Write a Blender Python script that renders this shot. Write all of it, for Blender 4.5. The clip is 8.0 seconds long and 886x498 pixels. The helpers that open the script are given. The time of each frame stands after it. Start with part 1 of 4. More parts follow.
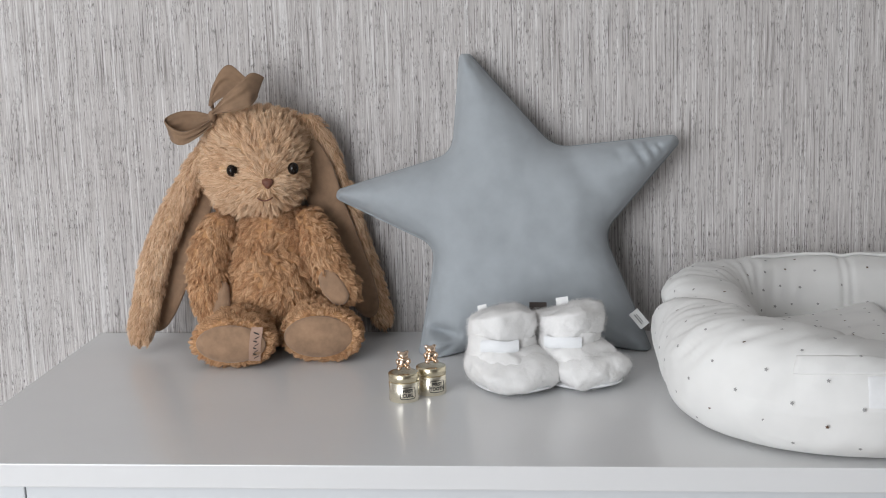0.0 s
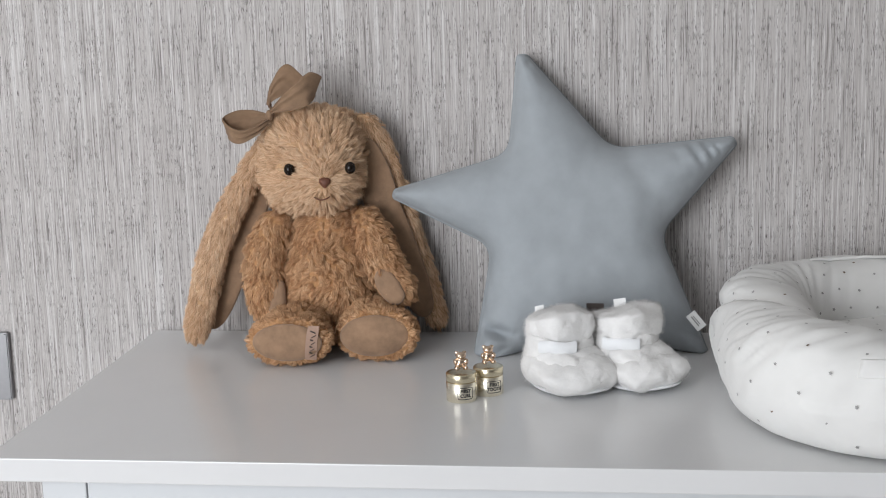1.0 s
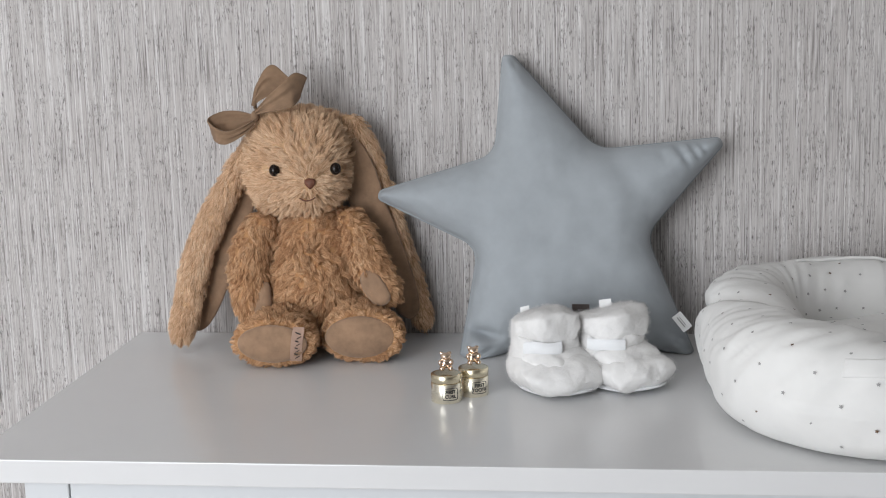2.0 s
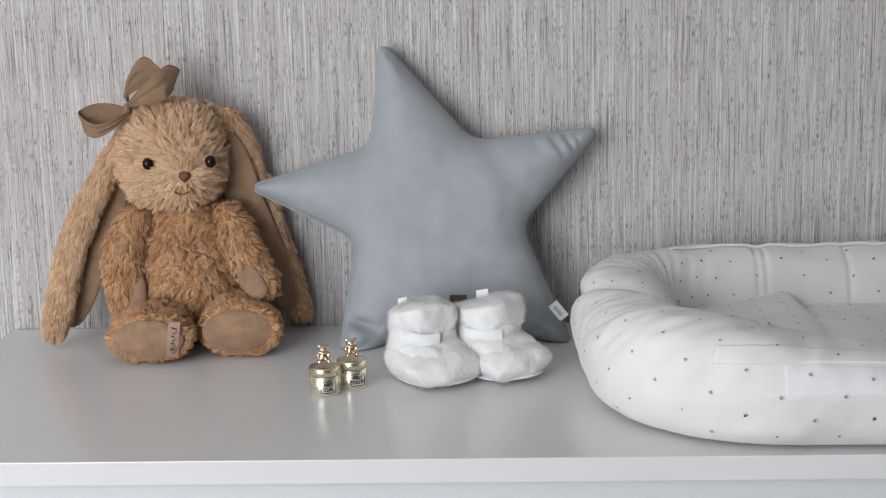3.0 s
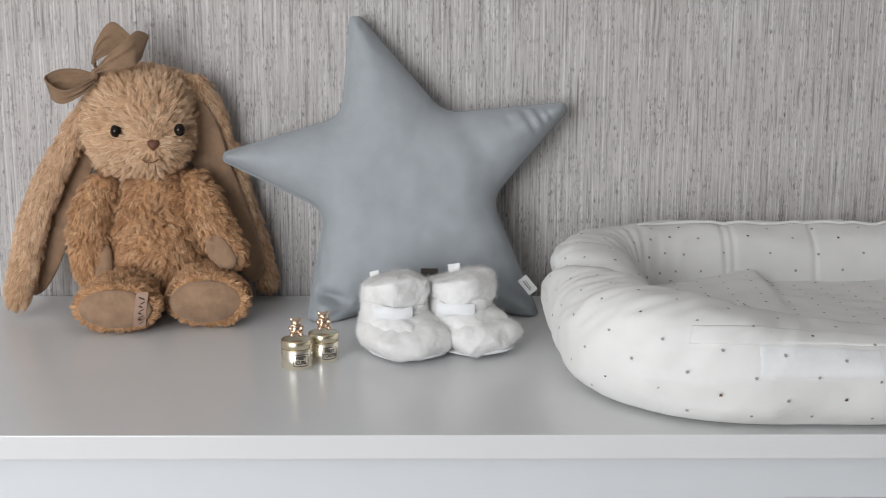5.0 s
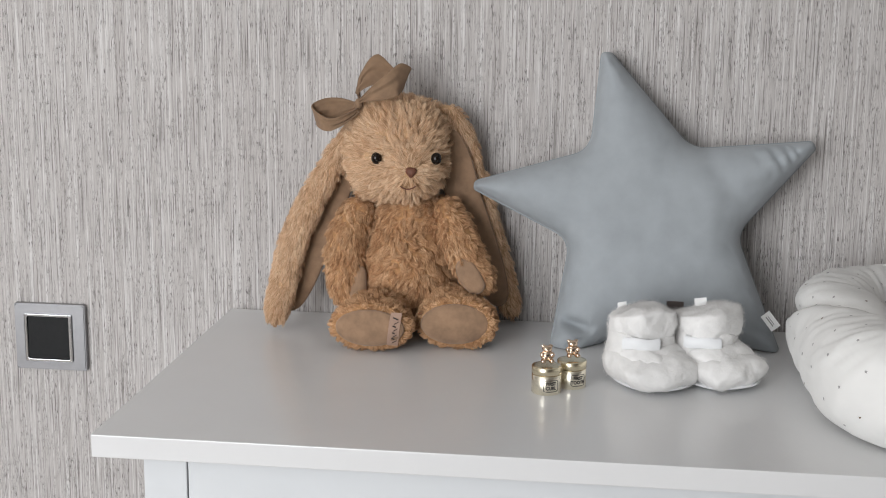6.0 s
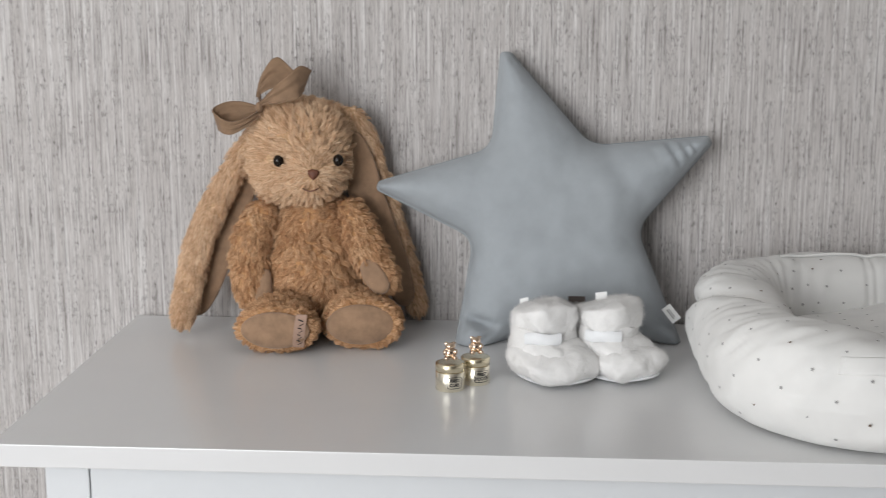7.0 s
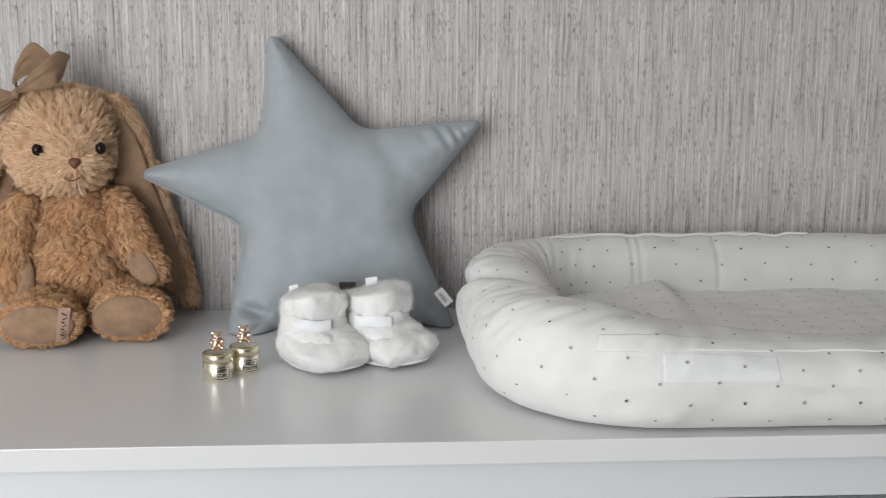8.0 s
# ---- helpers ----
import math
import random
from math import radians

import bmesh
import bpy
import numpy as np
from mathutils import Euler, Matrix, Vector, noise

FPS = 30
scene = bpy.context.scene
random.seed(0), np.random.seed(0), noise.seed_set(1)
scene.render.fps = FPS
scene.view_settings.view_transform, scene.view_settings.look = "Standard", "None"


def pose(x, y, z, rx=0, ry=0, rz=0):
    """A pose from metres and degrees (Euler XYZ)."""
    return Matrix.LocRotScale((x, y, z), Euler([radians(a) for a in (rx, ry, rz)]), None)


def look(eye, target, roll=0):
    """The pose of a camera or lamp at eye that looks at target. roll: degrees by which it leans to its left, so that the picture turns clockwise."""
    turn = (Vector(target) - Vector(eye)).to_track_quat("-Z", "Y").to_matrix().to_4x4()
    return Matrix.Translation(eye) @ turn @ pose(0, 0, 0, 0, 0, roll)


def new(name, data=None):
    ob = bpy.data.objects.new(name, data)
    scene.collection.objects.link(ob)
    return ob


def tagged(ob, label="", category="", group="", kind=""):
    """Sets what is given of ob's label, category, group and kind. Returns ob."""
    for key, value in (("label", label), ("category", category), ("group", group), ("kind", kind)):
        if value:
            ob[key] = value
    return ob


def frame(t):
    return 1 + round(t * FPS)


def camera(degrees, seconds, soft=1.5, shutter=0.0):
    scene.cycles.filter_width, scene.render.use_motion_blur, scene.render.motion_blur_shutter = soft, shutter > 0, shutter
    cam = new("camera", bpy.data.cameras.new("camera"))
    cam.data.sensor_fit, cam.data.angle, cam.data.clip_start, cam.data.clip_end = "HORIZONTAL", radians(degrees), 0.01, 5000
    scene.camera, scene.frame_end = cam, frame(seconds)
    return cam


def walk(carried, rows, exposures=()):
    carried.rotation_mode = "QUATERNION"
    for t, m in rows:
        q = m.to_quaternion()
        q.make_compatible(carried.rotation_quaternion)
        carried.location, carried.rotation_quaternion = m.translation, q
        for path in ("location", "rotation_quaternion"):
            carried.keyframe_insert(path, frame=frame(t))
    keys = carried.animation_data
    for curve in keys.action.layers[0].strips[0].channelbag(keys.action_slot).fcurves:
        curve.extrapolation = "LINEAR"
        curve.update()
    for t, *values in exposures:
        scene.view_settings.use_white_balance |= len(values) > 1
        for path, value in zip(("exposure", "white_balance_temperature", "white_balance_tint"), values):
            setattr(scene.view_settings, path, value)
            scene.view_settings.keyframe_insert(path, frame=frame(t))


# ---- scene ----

# ---- camera ----
cam = camera(35.36, 8.0, soft=1.0, shutter=0.2)
PATH = [
    (0.0, (0.5758, -1.5823, 1.3434), (0.3784, 0.3740, 0.9776), -1.637),
    (0.5, (0.5594, -1.5839, 1.3428), (0.3383, 0.3698, 0.9763), -1.536),
    (1.0, (0.5538, -1.5838, 1.3444), (0.3051, 0.3668, 0.9794), -1.493),
    (1.2, (0.5593, -1.5815, 1.3469), (0.2977, 0.3670, 0.9797), -1.535),
    (2.3, (0.5617, -1.5803, 1.3365), (0.3619, 0.3777, 0.9814), -1.366),
    (2.5, (0.5643, -1.5773, 1.3393), (0.4067, 0.3828, 0.9746), -1.329),
    (3.0, (0.5698, -1.5804, 1.3415), (0.4952, 0.3824, 0.9648), -1.275),
    (3.5, (0.5702, -1.5772, 1.3537), (0.5596, 0.3844, 0.9640), -1.060),
    (4.0, (0.5599, -1.5714, 1.3557), (0.6032, 0.3873, 0.9537), -0.812),
    (4.2, (0.5548, -1.5671, 1.3480), (0.6138, 0.3907, 0.9436), -0.536),
    (5.3, (0.5102, -1.5888, 1.3649), (0.4755, 0.3615, 0.9234), 0.975),
    (5.5, (0.4918, -1.6006, 1.3716), (0.3809, 0.3493, 0.9412), 1.047),
    (6.0, (0.4630, -1.6207, 1.3771), (0.2214, 0.3215, 0.9654), 0.614),
    (6.5, (0.4622, -1.6289, 1.3734), (0.2233, 0.3159, 0.9726), 0.216),
    (7.0, (0.4910, -1.6279, 1.3728), (0.3519, 0.3261, 0.9695), -0.073),
    (7.5, (0.5123, -1.6273, 1.3754), (0.5219, 0.3295, 0.9620), -0.002),
    (8.0, (0.5378, -1.6181, 1.3671), (0.6662, 0.3336, 0.9495), 0.311),
]
walk(cam, [(t, look(eye, target, roll)) for t, eye, target, roll in PATH], exposures=[(0.0, 0.0, 6480, 10), (4.2, 0.0, 6480, 10), (5.5, -0.03, 6620, 10), (6.5, -0.04, 6650, 10), (8.0, 0.03, 6620, 9)])

# ---- light: daylight from the window behind the camera ----
ROOM_X0, ROOM_X1, ROOM_Y0, ROOM_H = -2.1, 3.3, -3.3, 2.5
WIN_X0, WIN_X1, WIN_Z0, WIN_Z1 = -1.90, -0.10, 0.50, 2.36
world = bpy.data.worlds.new("sky")
world.use_nodes = True
scene.world = world
sky = world.node_tree.nodes.new("ShaderNodeTexSky")
sky.sky_type, sky.sun_disc = "NISHITA", False
sky.sun_elevation, sky.sun_rotation = radians(35), radians(60)
world.node_tree.links.new(sky.outputs[0], world.node_tree.nodes["Background"].inputs[0])
world.node_tree.nodes["Background"].inputs[1].default_value = 0.1
sky_lamp = bpy.data.lights.new("window_daylight", "AREA")
sky_lamp.shape, sky_lamp.size, sky_lamp.size_y = "RECTANGLE", WIN_X1 - WIN_X0, WIN_Z1 - WIN_Z0
sky_lamp.energy, sky_lamp.color = 92.0, (0.935, 0.96, 1.0)
lamp = new("window_daylight", sky_lamp)
lamp.matrix_world = look(((WIN_X0 + WIN_X1) / 2, ROOM_Y0 + 0.02, (WIN_Z0 + WIN_Z1) / 2), ((WIN_X0 + WIN_X1) / 2, 0, (WIN_Z0 + WIN_Z1) / 2))
scene.view_settings.exposure = 0.0


# ---- materials ----
class Nodes:
    """A small builder for one node material."""

    def __init__(self, name, rough=0.6, metal=0.0, **sockets):
        self.mat = bpy.data.materials.new(name)
        self.mat.use_nodes = True
        self.tree = self.mat.node_tree
        self.bsdf = self.tree.nodes["Principled BSDF"]
        self.put("Roughness", rough)
        self.put("Metallic", metal)
        for key, value in sockets.items():
            self.put(key.replace("_", " "), value)

    def put(self, socket, value):
        if isinstance(value, bpy.types.NodeSocket):
            self.tree.links.new(value, self.bsdf.inputs[socket])
        else:
            self.bsdf.inputs[socket].default_value = (*value, 1) if isinstance(value, tuple) else value

    def node(self, kind, inputs=(), **settings):
        n = self.tree.nodes.new("ShaderNode" + kind)
        for key, value in settings.items():
            setattr(n, key, value)
        for key, value in dict(inputs).items():
            if isinstance(value, bpy.types.NodeSocket):
                self.tree.links.new(value, n.inputs[key])
            else:
                n.inputs[key].default_value = value
        return n

    def coords(self, scale=(1, 1, 1)):
        c = self.node("TexCoord").outputs["Object"]
        return self.node("Mapping", {"Vector": c, "Scale": scale}).outputs[0]

    def noise(self, scale, stretch=(1, 1, 1), detail=3.0, rough=0.55):
        return self.node("TexNoise", {"Vector": self.coords(stretch), "Scale": scale, "Detail": detail, "Roughness": rough}).outputs[0]

    def ramp(self, fac, *stops):
        n = self.node("ValToRGB", {"Fac": fac})
        e = n.color_ramp.elements
        while len(e) < len(stops):
            e.new(0.5)
        for el, (at, col) in zip(e, stops):
            el.position = at
            el.color = (*col, 1) if isinstance(col, tuple) else (col, col, col, 1)
        return n.outputs[0]

    def mix(self, fac, a, b, blend="MIX"):
        n = self.node("Mix", data_type="RGBA", blend_type=blend)
        for sock, value in ((n.inputs[0], fac), (n.inputs[6], a), (n.inputs[7], b)):
            if isinstance(value, bpy.types.NodeSocket):
                self.tree.links.new(value, sock)
            else:
                sock.default_value = (*value, 1) if isinstance(value, tuple) else value
        return n.outputs[2]

    def bump(self, height, strength=0.3, distance=0.001):
        n = self.node("Bump", {"Height": height, "Strength": strength, "Distance": distance})
        self.put("Normal", n.outputs[0])


def plain(name, color, rough=0.5, metal=0.0, vary=0.06, scale=30.0, bump=0.0, bump_scale=400.0, stretch=(1, 1, 1), **sockets):
    m = Nodes(name, rough, metal, **sockets)
    low = tuple(c * (1 - vary) for c in color)
    high = tuple(min(1, c * (1 + vary)) for c in color)
    m.put("Base Color", m.ramp(m.noise(scale, stretch), (0.3, low), (0.7, high)))
    if bump:
        m.bump(m.noise(bump_scale, stretch), bump, 0.0006)
    return m.mat


def wallpaper_material():
    """Woven paper: thin pale threads over a grey ground, with short dark slubs in loose clusters."""
    m = Nodes("striated_wallpaper", 0.82)
    strands = m.noise(1.0, (700, 1, 7.0), 3.0, 0.65)
    broad = m.noise(1.0, (70, 1, 1.4), 3.0, 0.6)
    slubs = m.noise(1.0, (1500, 1, 120), 2.0, 0.6)
    clusters = m.noise(1.0, (150, 1, 16.0), 3.0, 0.7)
    fibres = m.noise(1.0, (1000, 1, 34.0), 2.0, 0.6)
    threads = m.noise(1.0, (430, 1, 2.6), 2.0, 0.5)
    hairlines = m.noise(1.0, (520, 1, 9.0), 2.0, 0.6)
    base = m.ramp(strands, (0.32, (0.315, 0.288, 0.275)), (0.47, (0.515, 0.484, 0.468)), (0.64, (0.61, 0.583, 0.567)))
    base = m.mix(0.32, base, m.ramp(broad, (0.3, (0.41, 0.382, 0.368)), (0.7, (0.575, 0.558, 0.548))))
    base = m.mix(m.ramp(threads, (0.54, 0.0), (0.61, 0.8)), base, (0.69, 0.672, 0.66))
    base = m.mix(m.ramp(hairlines, (0.34, 0.85), (0.43, 0.0)), base, (0.20, 0.182, 0.174))
    base = m.mix(0.55, base, m.ramp(fibres, (0.32, (0.62, 0.60, 0.59)), (0.52, (1.0, 1.0, 1.0)), (0.68, (1.16, 1.15, 1.14))), "MULTIPLY")
    dark = m.mix(1.0, m.ramp(slubs, (0.545, 0.0), (0.61, 0.95)), m.ramp(clusters, (0.44, 0.0), (0.56, 1.0)), "MULTIPLY")
    m.put("Base Color", m.mix(dark, base, (0.115, 0.103, 0.098)))
    m.bump(strands, 0.6, 0.0008)
    return m.mat


def fur_material(name, dark, mid, light, rough=0.75, sheen=0.2, mottle=(0.86, 0.80, 0.74), glow=0.22):
    m = Nodes(name, rough, Sheen_Weight=sheen, Sheen_Roughness=0.5)
    r = m.node("NewGeometry").outputs["Random Per Island"]
    locks = m.ramp(m.noise(75.0, (1, 1, 1), 3.0, 0.6), (0.32, 0.0), (0.68, 1.0))
    tone = m.mix(0.3, r, locks)
    colour = m.ramp(tone, (0.05, dark), (0.45, mid), (0.95, light))
    if mottle:
        colour = m.mix(1.0, colour, m.ramp(m.noise(28.0), (0.35, mottle), (0.7, (1.0, 1.0, 1.0))), "MULTIPLY")
    m.put("Base Color", colour)
    m.put("Specular IOR Level", 0.25)
    through_pile = m.node("BsdfTranslucent", {"Color": colour})
    both = m.node("MixShader", {0: glow, 1: m.bsdf.outputs[0], 2: through_pile.outputs[0]})
    m.tree.links.new(both.outputs[0], m.tree.nodes["Material Output"].inputs[0])
    return m.mat


WALLPAPER = wallpaper_material()
FUR_PALE = fur_material("pale_caramel_fur", (0.46, 0.265, 0.14), (0.80, 0.555, 0.355), (0.99, 0.81, 0.60), mottle=(0.93, 0.88, 0.84))
FUR_WARM = fur_material("caramel_fur", (0.34, 0.165, 0.075), (0.63, 0.378, 0.205), (0.93, 0.68, 0.44), mottle=(0.93, 0.85, 0.78))
FUR_WHITE = fur_material("white_plush", (0.84, 0.83, 0.81), (0.87, 0.86, 0.845), (0.90, 0.89, 0.88), sheen=0.1, mottle=None, glow=0.1)
SKIN = {
    FUR_PALE.name: plain("pale_backing_cloth", (0.52, 0.325, 0.18), 0.9, vary=0.15, scale=300, bump=0.4, bump_scale=900),
    FUR_WARM.name: plain("warm_backing_cloth", (0.44, 0.235, 0.105), 0.9, vary=0.15, scale=300, bump=0.4, bump_scale=900),
    FUR_WHITE.name: plain("white_fleece", (0.80, 0.79, 0.775), 0.95, vary=0.035, scale=90, bump=0.5, bump_scale=420, Sheen_Weight=0.2),
}
SUEDE = plain("beige_suede", (0.305, 0.188, 0.113), 0.9, vary=0.2, scale=75, bump=0.35, bump_scale=700, Sheen_Weight=0.3)
VELVET = plain("taupe_velvet", (0.240, 0.150, 0.090), 0.9, vary=0.16, scale=70, bump=0.25, bump_scale=900, Sheen_Weight=0.08)
EYE_BLACK = plain("black_glass_eye", (0.012, 0.008, 0.006), 0.06, Specular_IOR_Level=0.25)
NOSE_BROWN = plain("brown_stitching", (0.14, 0.052, 0.03), 0.6, vary=0.3, scale=900, bump=0.5, bump_scale=1500)
LINEN = plain("blue_grey_cotton", (0.345, 0.372, 0.393), 0.85, vary=0.05, scale=45, bump=0.3, bump_scale=1400, Sheen_Weight=0.15)
LINEN_SEAM = plain("blue_grey_seam", (0.30, 0.335, 0.35), 0.85, vary=0.06, scale=300)
WHITE_TAPE = plain("white_woven_tape", (0.82, 0.82, 0.81), 0.7, vary=0.03, scale=500, bump=0.2, bump_scale=2500)
GREY_PRINT = plain("grey_print", (0.33, 0.325, 0.32), 0.8, vary=0.1, scale=600)
BLACK_PRINT = plain("black_print", (0.02, 0.02, 0.02), 0.5)
BROWN_PRINT = plain("brown_print", (0.13, 0.075, 0.045), 0.8, vary=0.2, scale=600)
TAG_PINK = plain("rose_beige_ribbon", (0.42, 0.275, 0.205), 0.7, vary=0.05, scale=400, bump=0.2, bump_scale=2000)
MUSLIN = plain("white_muslin", (0.785, 0.781, 0.762), 0.85, vary=0.03, scale=24, bump=0.3, bump_scale=1300, Sheen_Weight=0.1)
VELCRO = plain("white_fastener", (0.815, 0.82, 0.822), 0.75, vary=0.02, scale=200, bump=0.2, bump_scale=2500)
SATIN = plain("white_satin", (0.80, 0.81, 0.82), 0.5, vary=0.02, scale=100, bump=0.1, bump_scale=900)
CARD = plain("dark_brown_card", (0.055, 0.04, 0.034), 0.6, vary=0.1, scale=200)
GOLD = plain("brushed_pale_gold", (0.88, 0.825, 0.69), 0.27, 1.0, vary=0.05, scale=60, bump=0.02, bump_scale=50, stretch=(20, 20, 1))
GOLD_LID = plain("satin_gold_lid", (0.76, 0.68, 0.50), 0.27, 1.0, vary=0.04, scale=80, bump=0.05, bump_scale=300)
ROSE_GOLD = plain("rose_gold", (0.72, 0.56, 0.43), 0.13, 1.0, vary=0.05, scale=300)
WHITE_LACQUER = plain("white_lacquer", (0.745, 0.745, 0.745), 0.21, vary=0.012, scale=9, bump=0.03, bump_scale=160)
WHITE_FRONT = plain("white_painted_wood", (0.695, 0.715, 0.73), 0.4, vary=0.012, scale=12, bump=0.04, bump_scale=200)
SILVER = plain("silver_lacquer", (0.31, 0.31, 0.32), 0.36, 0.85, vary=0.04, scale=120, bump=0.03, bump_scale=900)
CHROME = plain("satin_chrome", (0.78, 0.78, 0.79), 0.16, 1.0, vary=0.03, scale=200)
GRAPHITE = plain("graphite_plastic", (0.012, 0.0125, 0.013), 0.5, vary=0.1, scale=200, bump=0.05, bump_scale=900, Specular_IOR_Level=0.18)
WALL_PAINT = plain("greige_wall_paint", (0.44, 0.427, 0.414), 0.9, vary=0.02, scale=6, bump=0.05, bump_scale=300)
CEILING_PAINT = plain("white_ceiling_paint", (0.80, 0.80, 0.79), 0.9, vary=0.02, scale=6, bump=0.05, bump_scale=300)
OAK = plain("oak_floor", (0.20, 0.175, 0.15), 0.45, vary=0.25, scale=4, stretch=(1, 12, 1), bump=0.1, bump_scale=60)
GLASS = Nodes("window_glass", 0.0, Transmission_Weight=1.0, IOR=1.45).mat


# ---- mesh helpers ----
def link_mesh(name, verts, faces, material, parent=None, label="", smooth=True, kind=""):
    """One mesh object from arrays, under its thing."""
    me = bpy.data.meshes.new(name)
    me.from_pydata([tuple(v) for v in np.asarray(verts, float)], [], [tuple(map(int, q)) for q in faces])
    me.materials.append(material)
    me.polygons.foreach_set("use_smooth", [smooth] * len(me.polygons))
    me.update()
    ob = new(name, me)
    if parent is not None:
        ob.parent = parent
    return tagged(ob, label, "", "", kind)


def part(name, bm, material, parent, label="", smooth=False):
    """Links a bmesh as one mesh object under a thing or a part."""
    me = bpy.data.meshes.new(name)
    bm.to_mesh(me)
    bm.free()
    me.materials.append(material)
    me.polygons.foreach_set("use_smooth", [smooth] * len(me.polygons))
    ob = new(name, me)
    if parent is not None:
        ob.parent = parent
    return tagged(ob, label)


def thing(name, label, category, kind="", group=""):
    return tagged(new(name), label, category, group, kind)


def box(x0, y0, z0, x1, y1, z1, bevel=0.0, segments=2):
    bm = bmesh.new()
    bmesh.ops.create_cube(bm, size=1.0)
    bmesh.ops.scale(bm, vec=(x1 - x0, y1 - y0, z1 - z0), verts=bm.verts)
    bmesh.ops.translate(bm, vec=((x0 + x1) / 2, (y0 + y1) / 2, (z0 + z1) / 2), verts=bm.verts)
    if bevel:
        bmesh.ops.bevel(bm, geom=bm.edges[:], offset=bevel, segments=segments, affect="EDGES", profile=0.6)
    return bm


def unit(v):
    v = np.asarray(v, float)
    return v / np.maximum(np.linalg.norm(v, axis=-1, keepdims=True), 1e-12)


def grid_faces(rows, cols, wrap=True):
    out = []
    for i in range(rows - 1):
        for j in range(cols if wrap else cols - 1):
            k = (j + 1) % cols
            out.append((i * cols + j, i * cols + k, (i + 1) * cols + k, (i + 1) * cols + j))
    return out


def glide(points, n):
    """A smooth curve through a few points."""
    p = np.asarray(points, float)
    p = np.vstack([2 * p[0] - p[1], p, 2 * p[-1] - p[-2]])
    out = []
    for t in np.linspace(0, len(p) - 3 - 1e-9, n):
        i, u = int(t), t - int(t)
        a, b, c, d = p[i : i + 4]
        out.append(0.5 * (2 * b + (c - a) * u + (2 * a - 5 * b + 4 * c - d) * u * u + (3 * b - a - 3 * c + d) * u**3))
    return np.array(out)


def limb(points, radii, hint=(0, 1, 0), rings=28, sides=24, cap=0.16):
    """A stuffed limb: a smooth spine with elliptical sections (across, along hint) and round ends."""
    c, r = glide(points, rings), glide(radii, rings)
    t = unit(np.gradient(c, axis=0))
    side = unit(np.cross(t, np.asarray(hint, float)))
    other = np.cross(side, t)
    s = 0.5 - 0.5 * np.cos(np.linspace(0, np.pi, rings))
    at = s * (rings - 1)
    pick = lambda a: np.stack([np.interp(at, range(rings), a[:, k]) for k in range(a.shape[1])], -1)
    c, r, side, other = pick(c), pick(r), unit(pick(side)), unit(pick(other))
    ends = np.sqrt(np.clip(1 - np.clip(1 - np.minimum(s, 1 - s) / cap, 0, 1) ** 2, 0.0004, 1))
    a = np.linspace(0, 2 * np.pi, sides, endpoint=False)
    v = c[:, None] + ends[:, None, None] * (r[:, None, :1] * np.cos(a)[None, :, None] * side[:, None] + r[:, None, 1:2] * np.sin(a)[None, :, None] * other[:, None])
    return outward(v.reshape(-1, 3), grid_faces(rings, sides))


def ball(centre, radii, turn=None, rings=24, sides=36):
    th = np.linspace(0.02, np.pi - 0.02, rings)
    a = np.linspace(0, 2 * np.pi, sides, endpoint=False)
    v = np.stack([np.sin(th)[:, None] * np.cos(a), np.sin(th)[:, None] * np.sin(a), np.cos(th)[:, None] * np.ones(sides)], -1).reshape(-1, 3)
    v = v * np.asarray(radii)
    if turn is not None:
        v = v @ np.array(turn.to_3x3()).T
    return outward(v + np.asarray(centre), grid_faces(rings, sides))


def outward(v, faces):
    f = np.asarray(faces)
    n = np.cross(v[f[:, 1]] - v[f[:, 0]], v[f[:, 2]] - v[f[:, 0]])
    mid = v[f].mean(1)
    if ((mid - v.mean(0)) * n).sum() < 0:
        f = f[:, ::-1]
    return v, [tuple(q) for q in f]


def joined(*pieces):
    verts, faces, base = [], [], 0
    for v, f in pieces:
        verts.append(np.asarray(v, float))
        faces += [tuple(i + base for i in q) for q in f]
        base += len(v)
    return np.vstack(verts), faces


ROOMWARD = np.array((0.0, -0.92, 0.38))


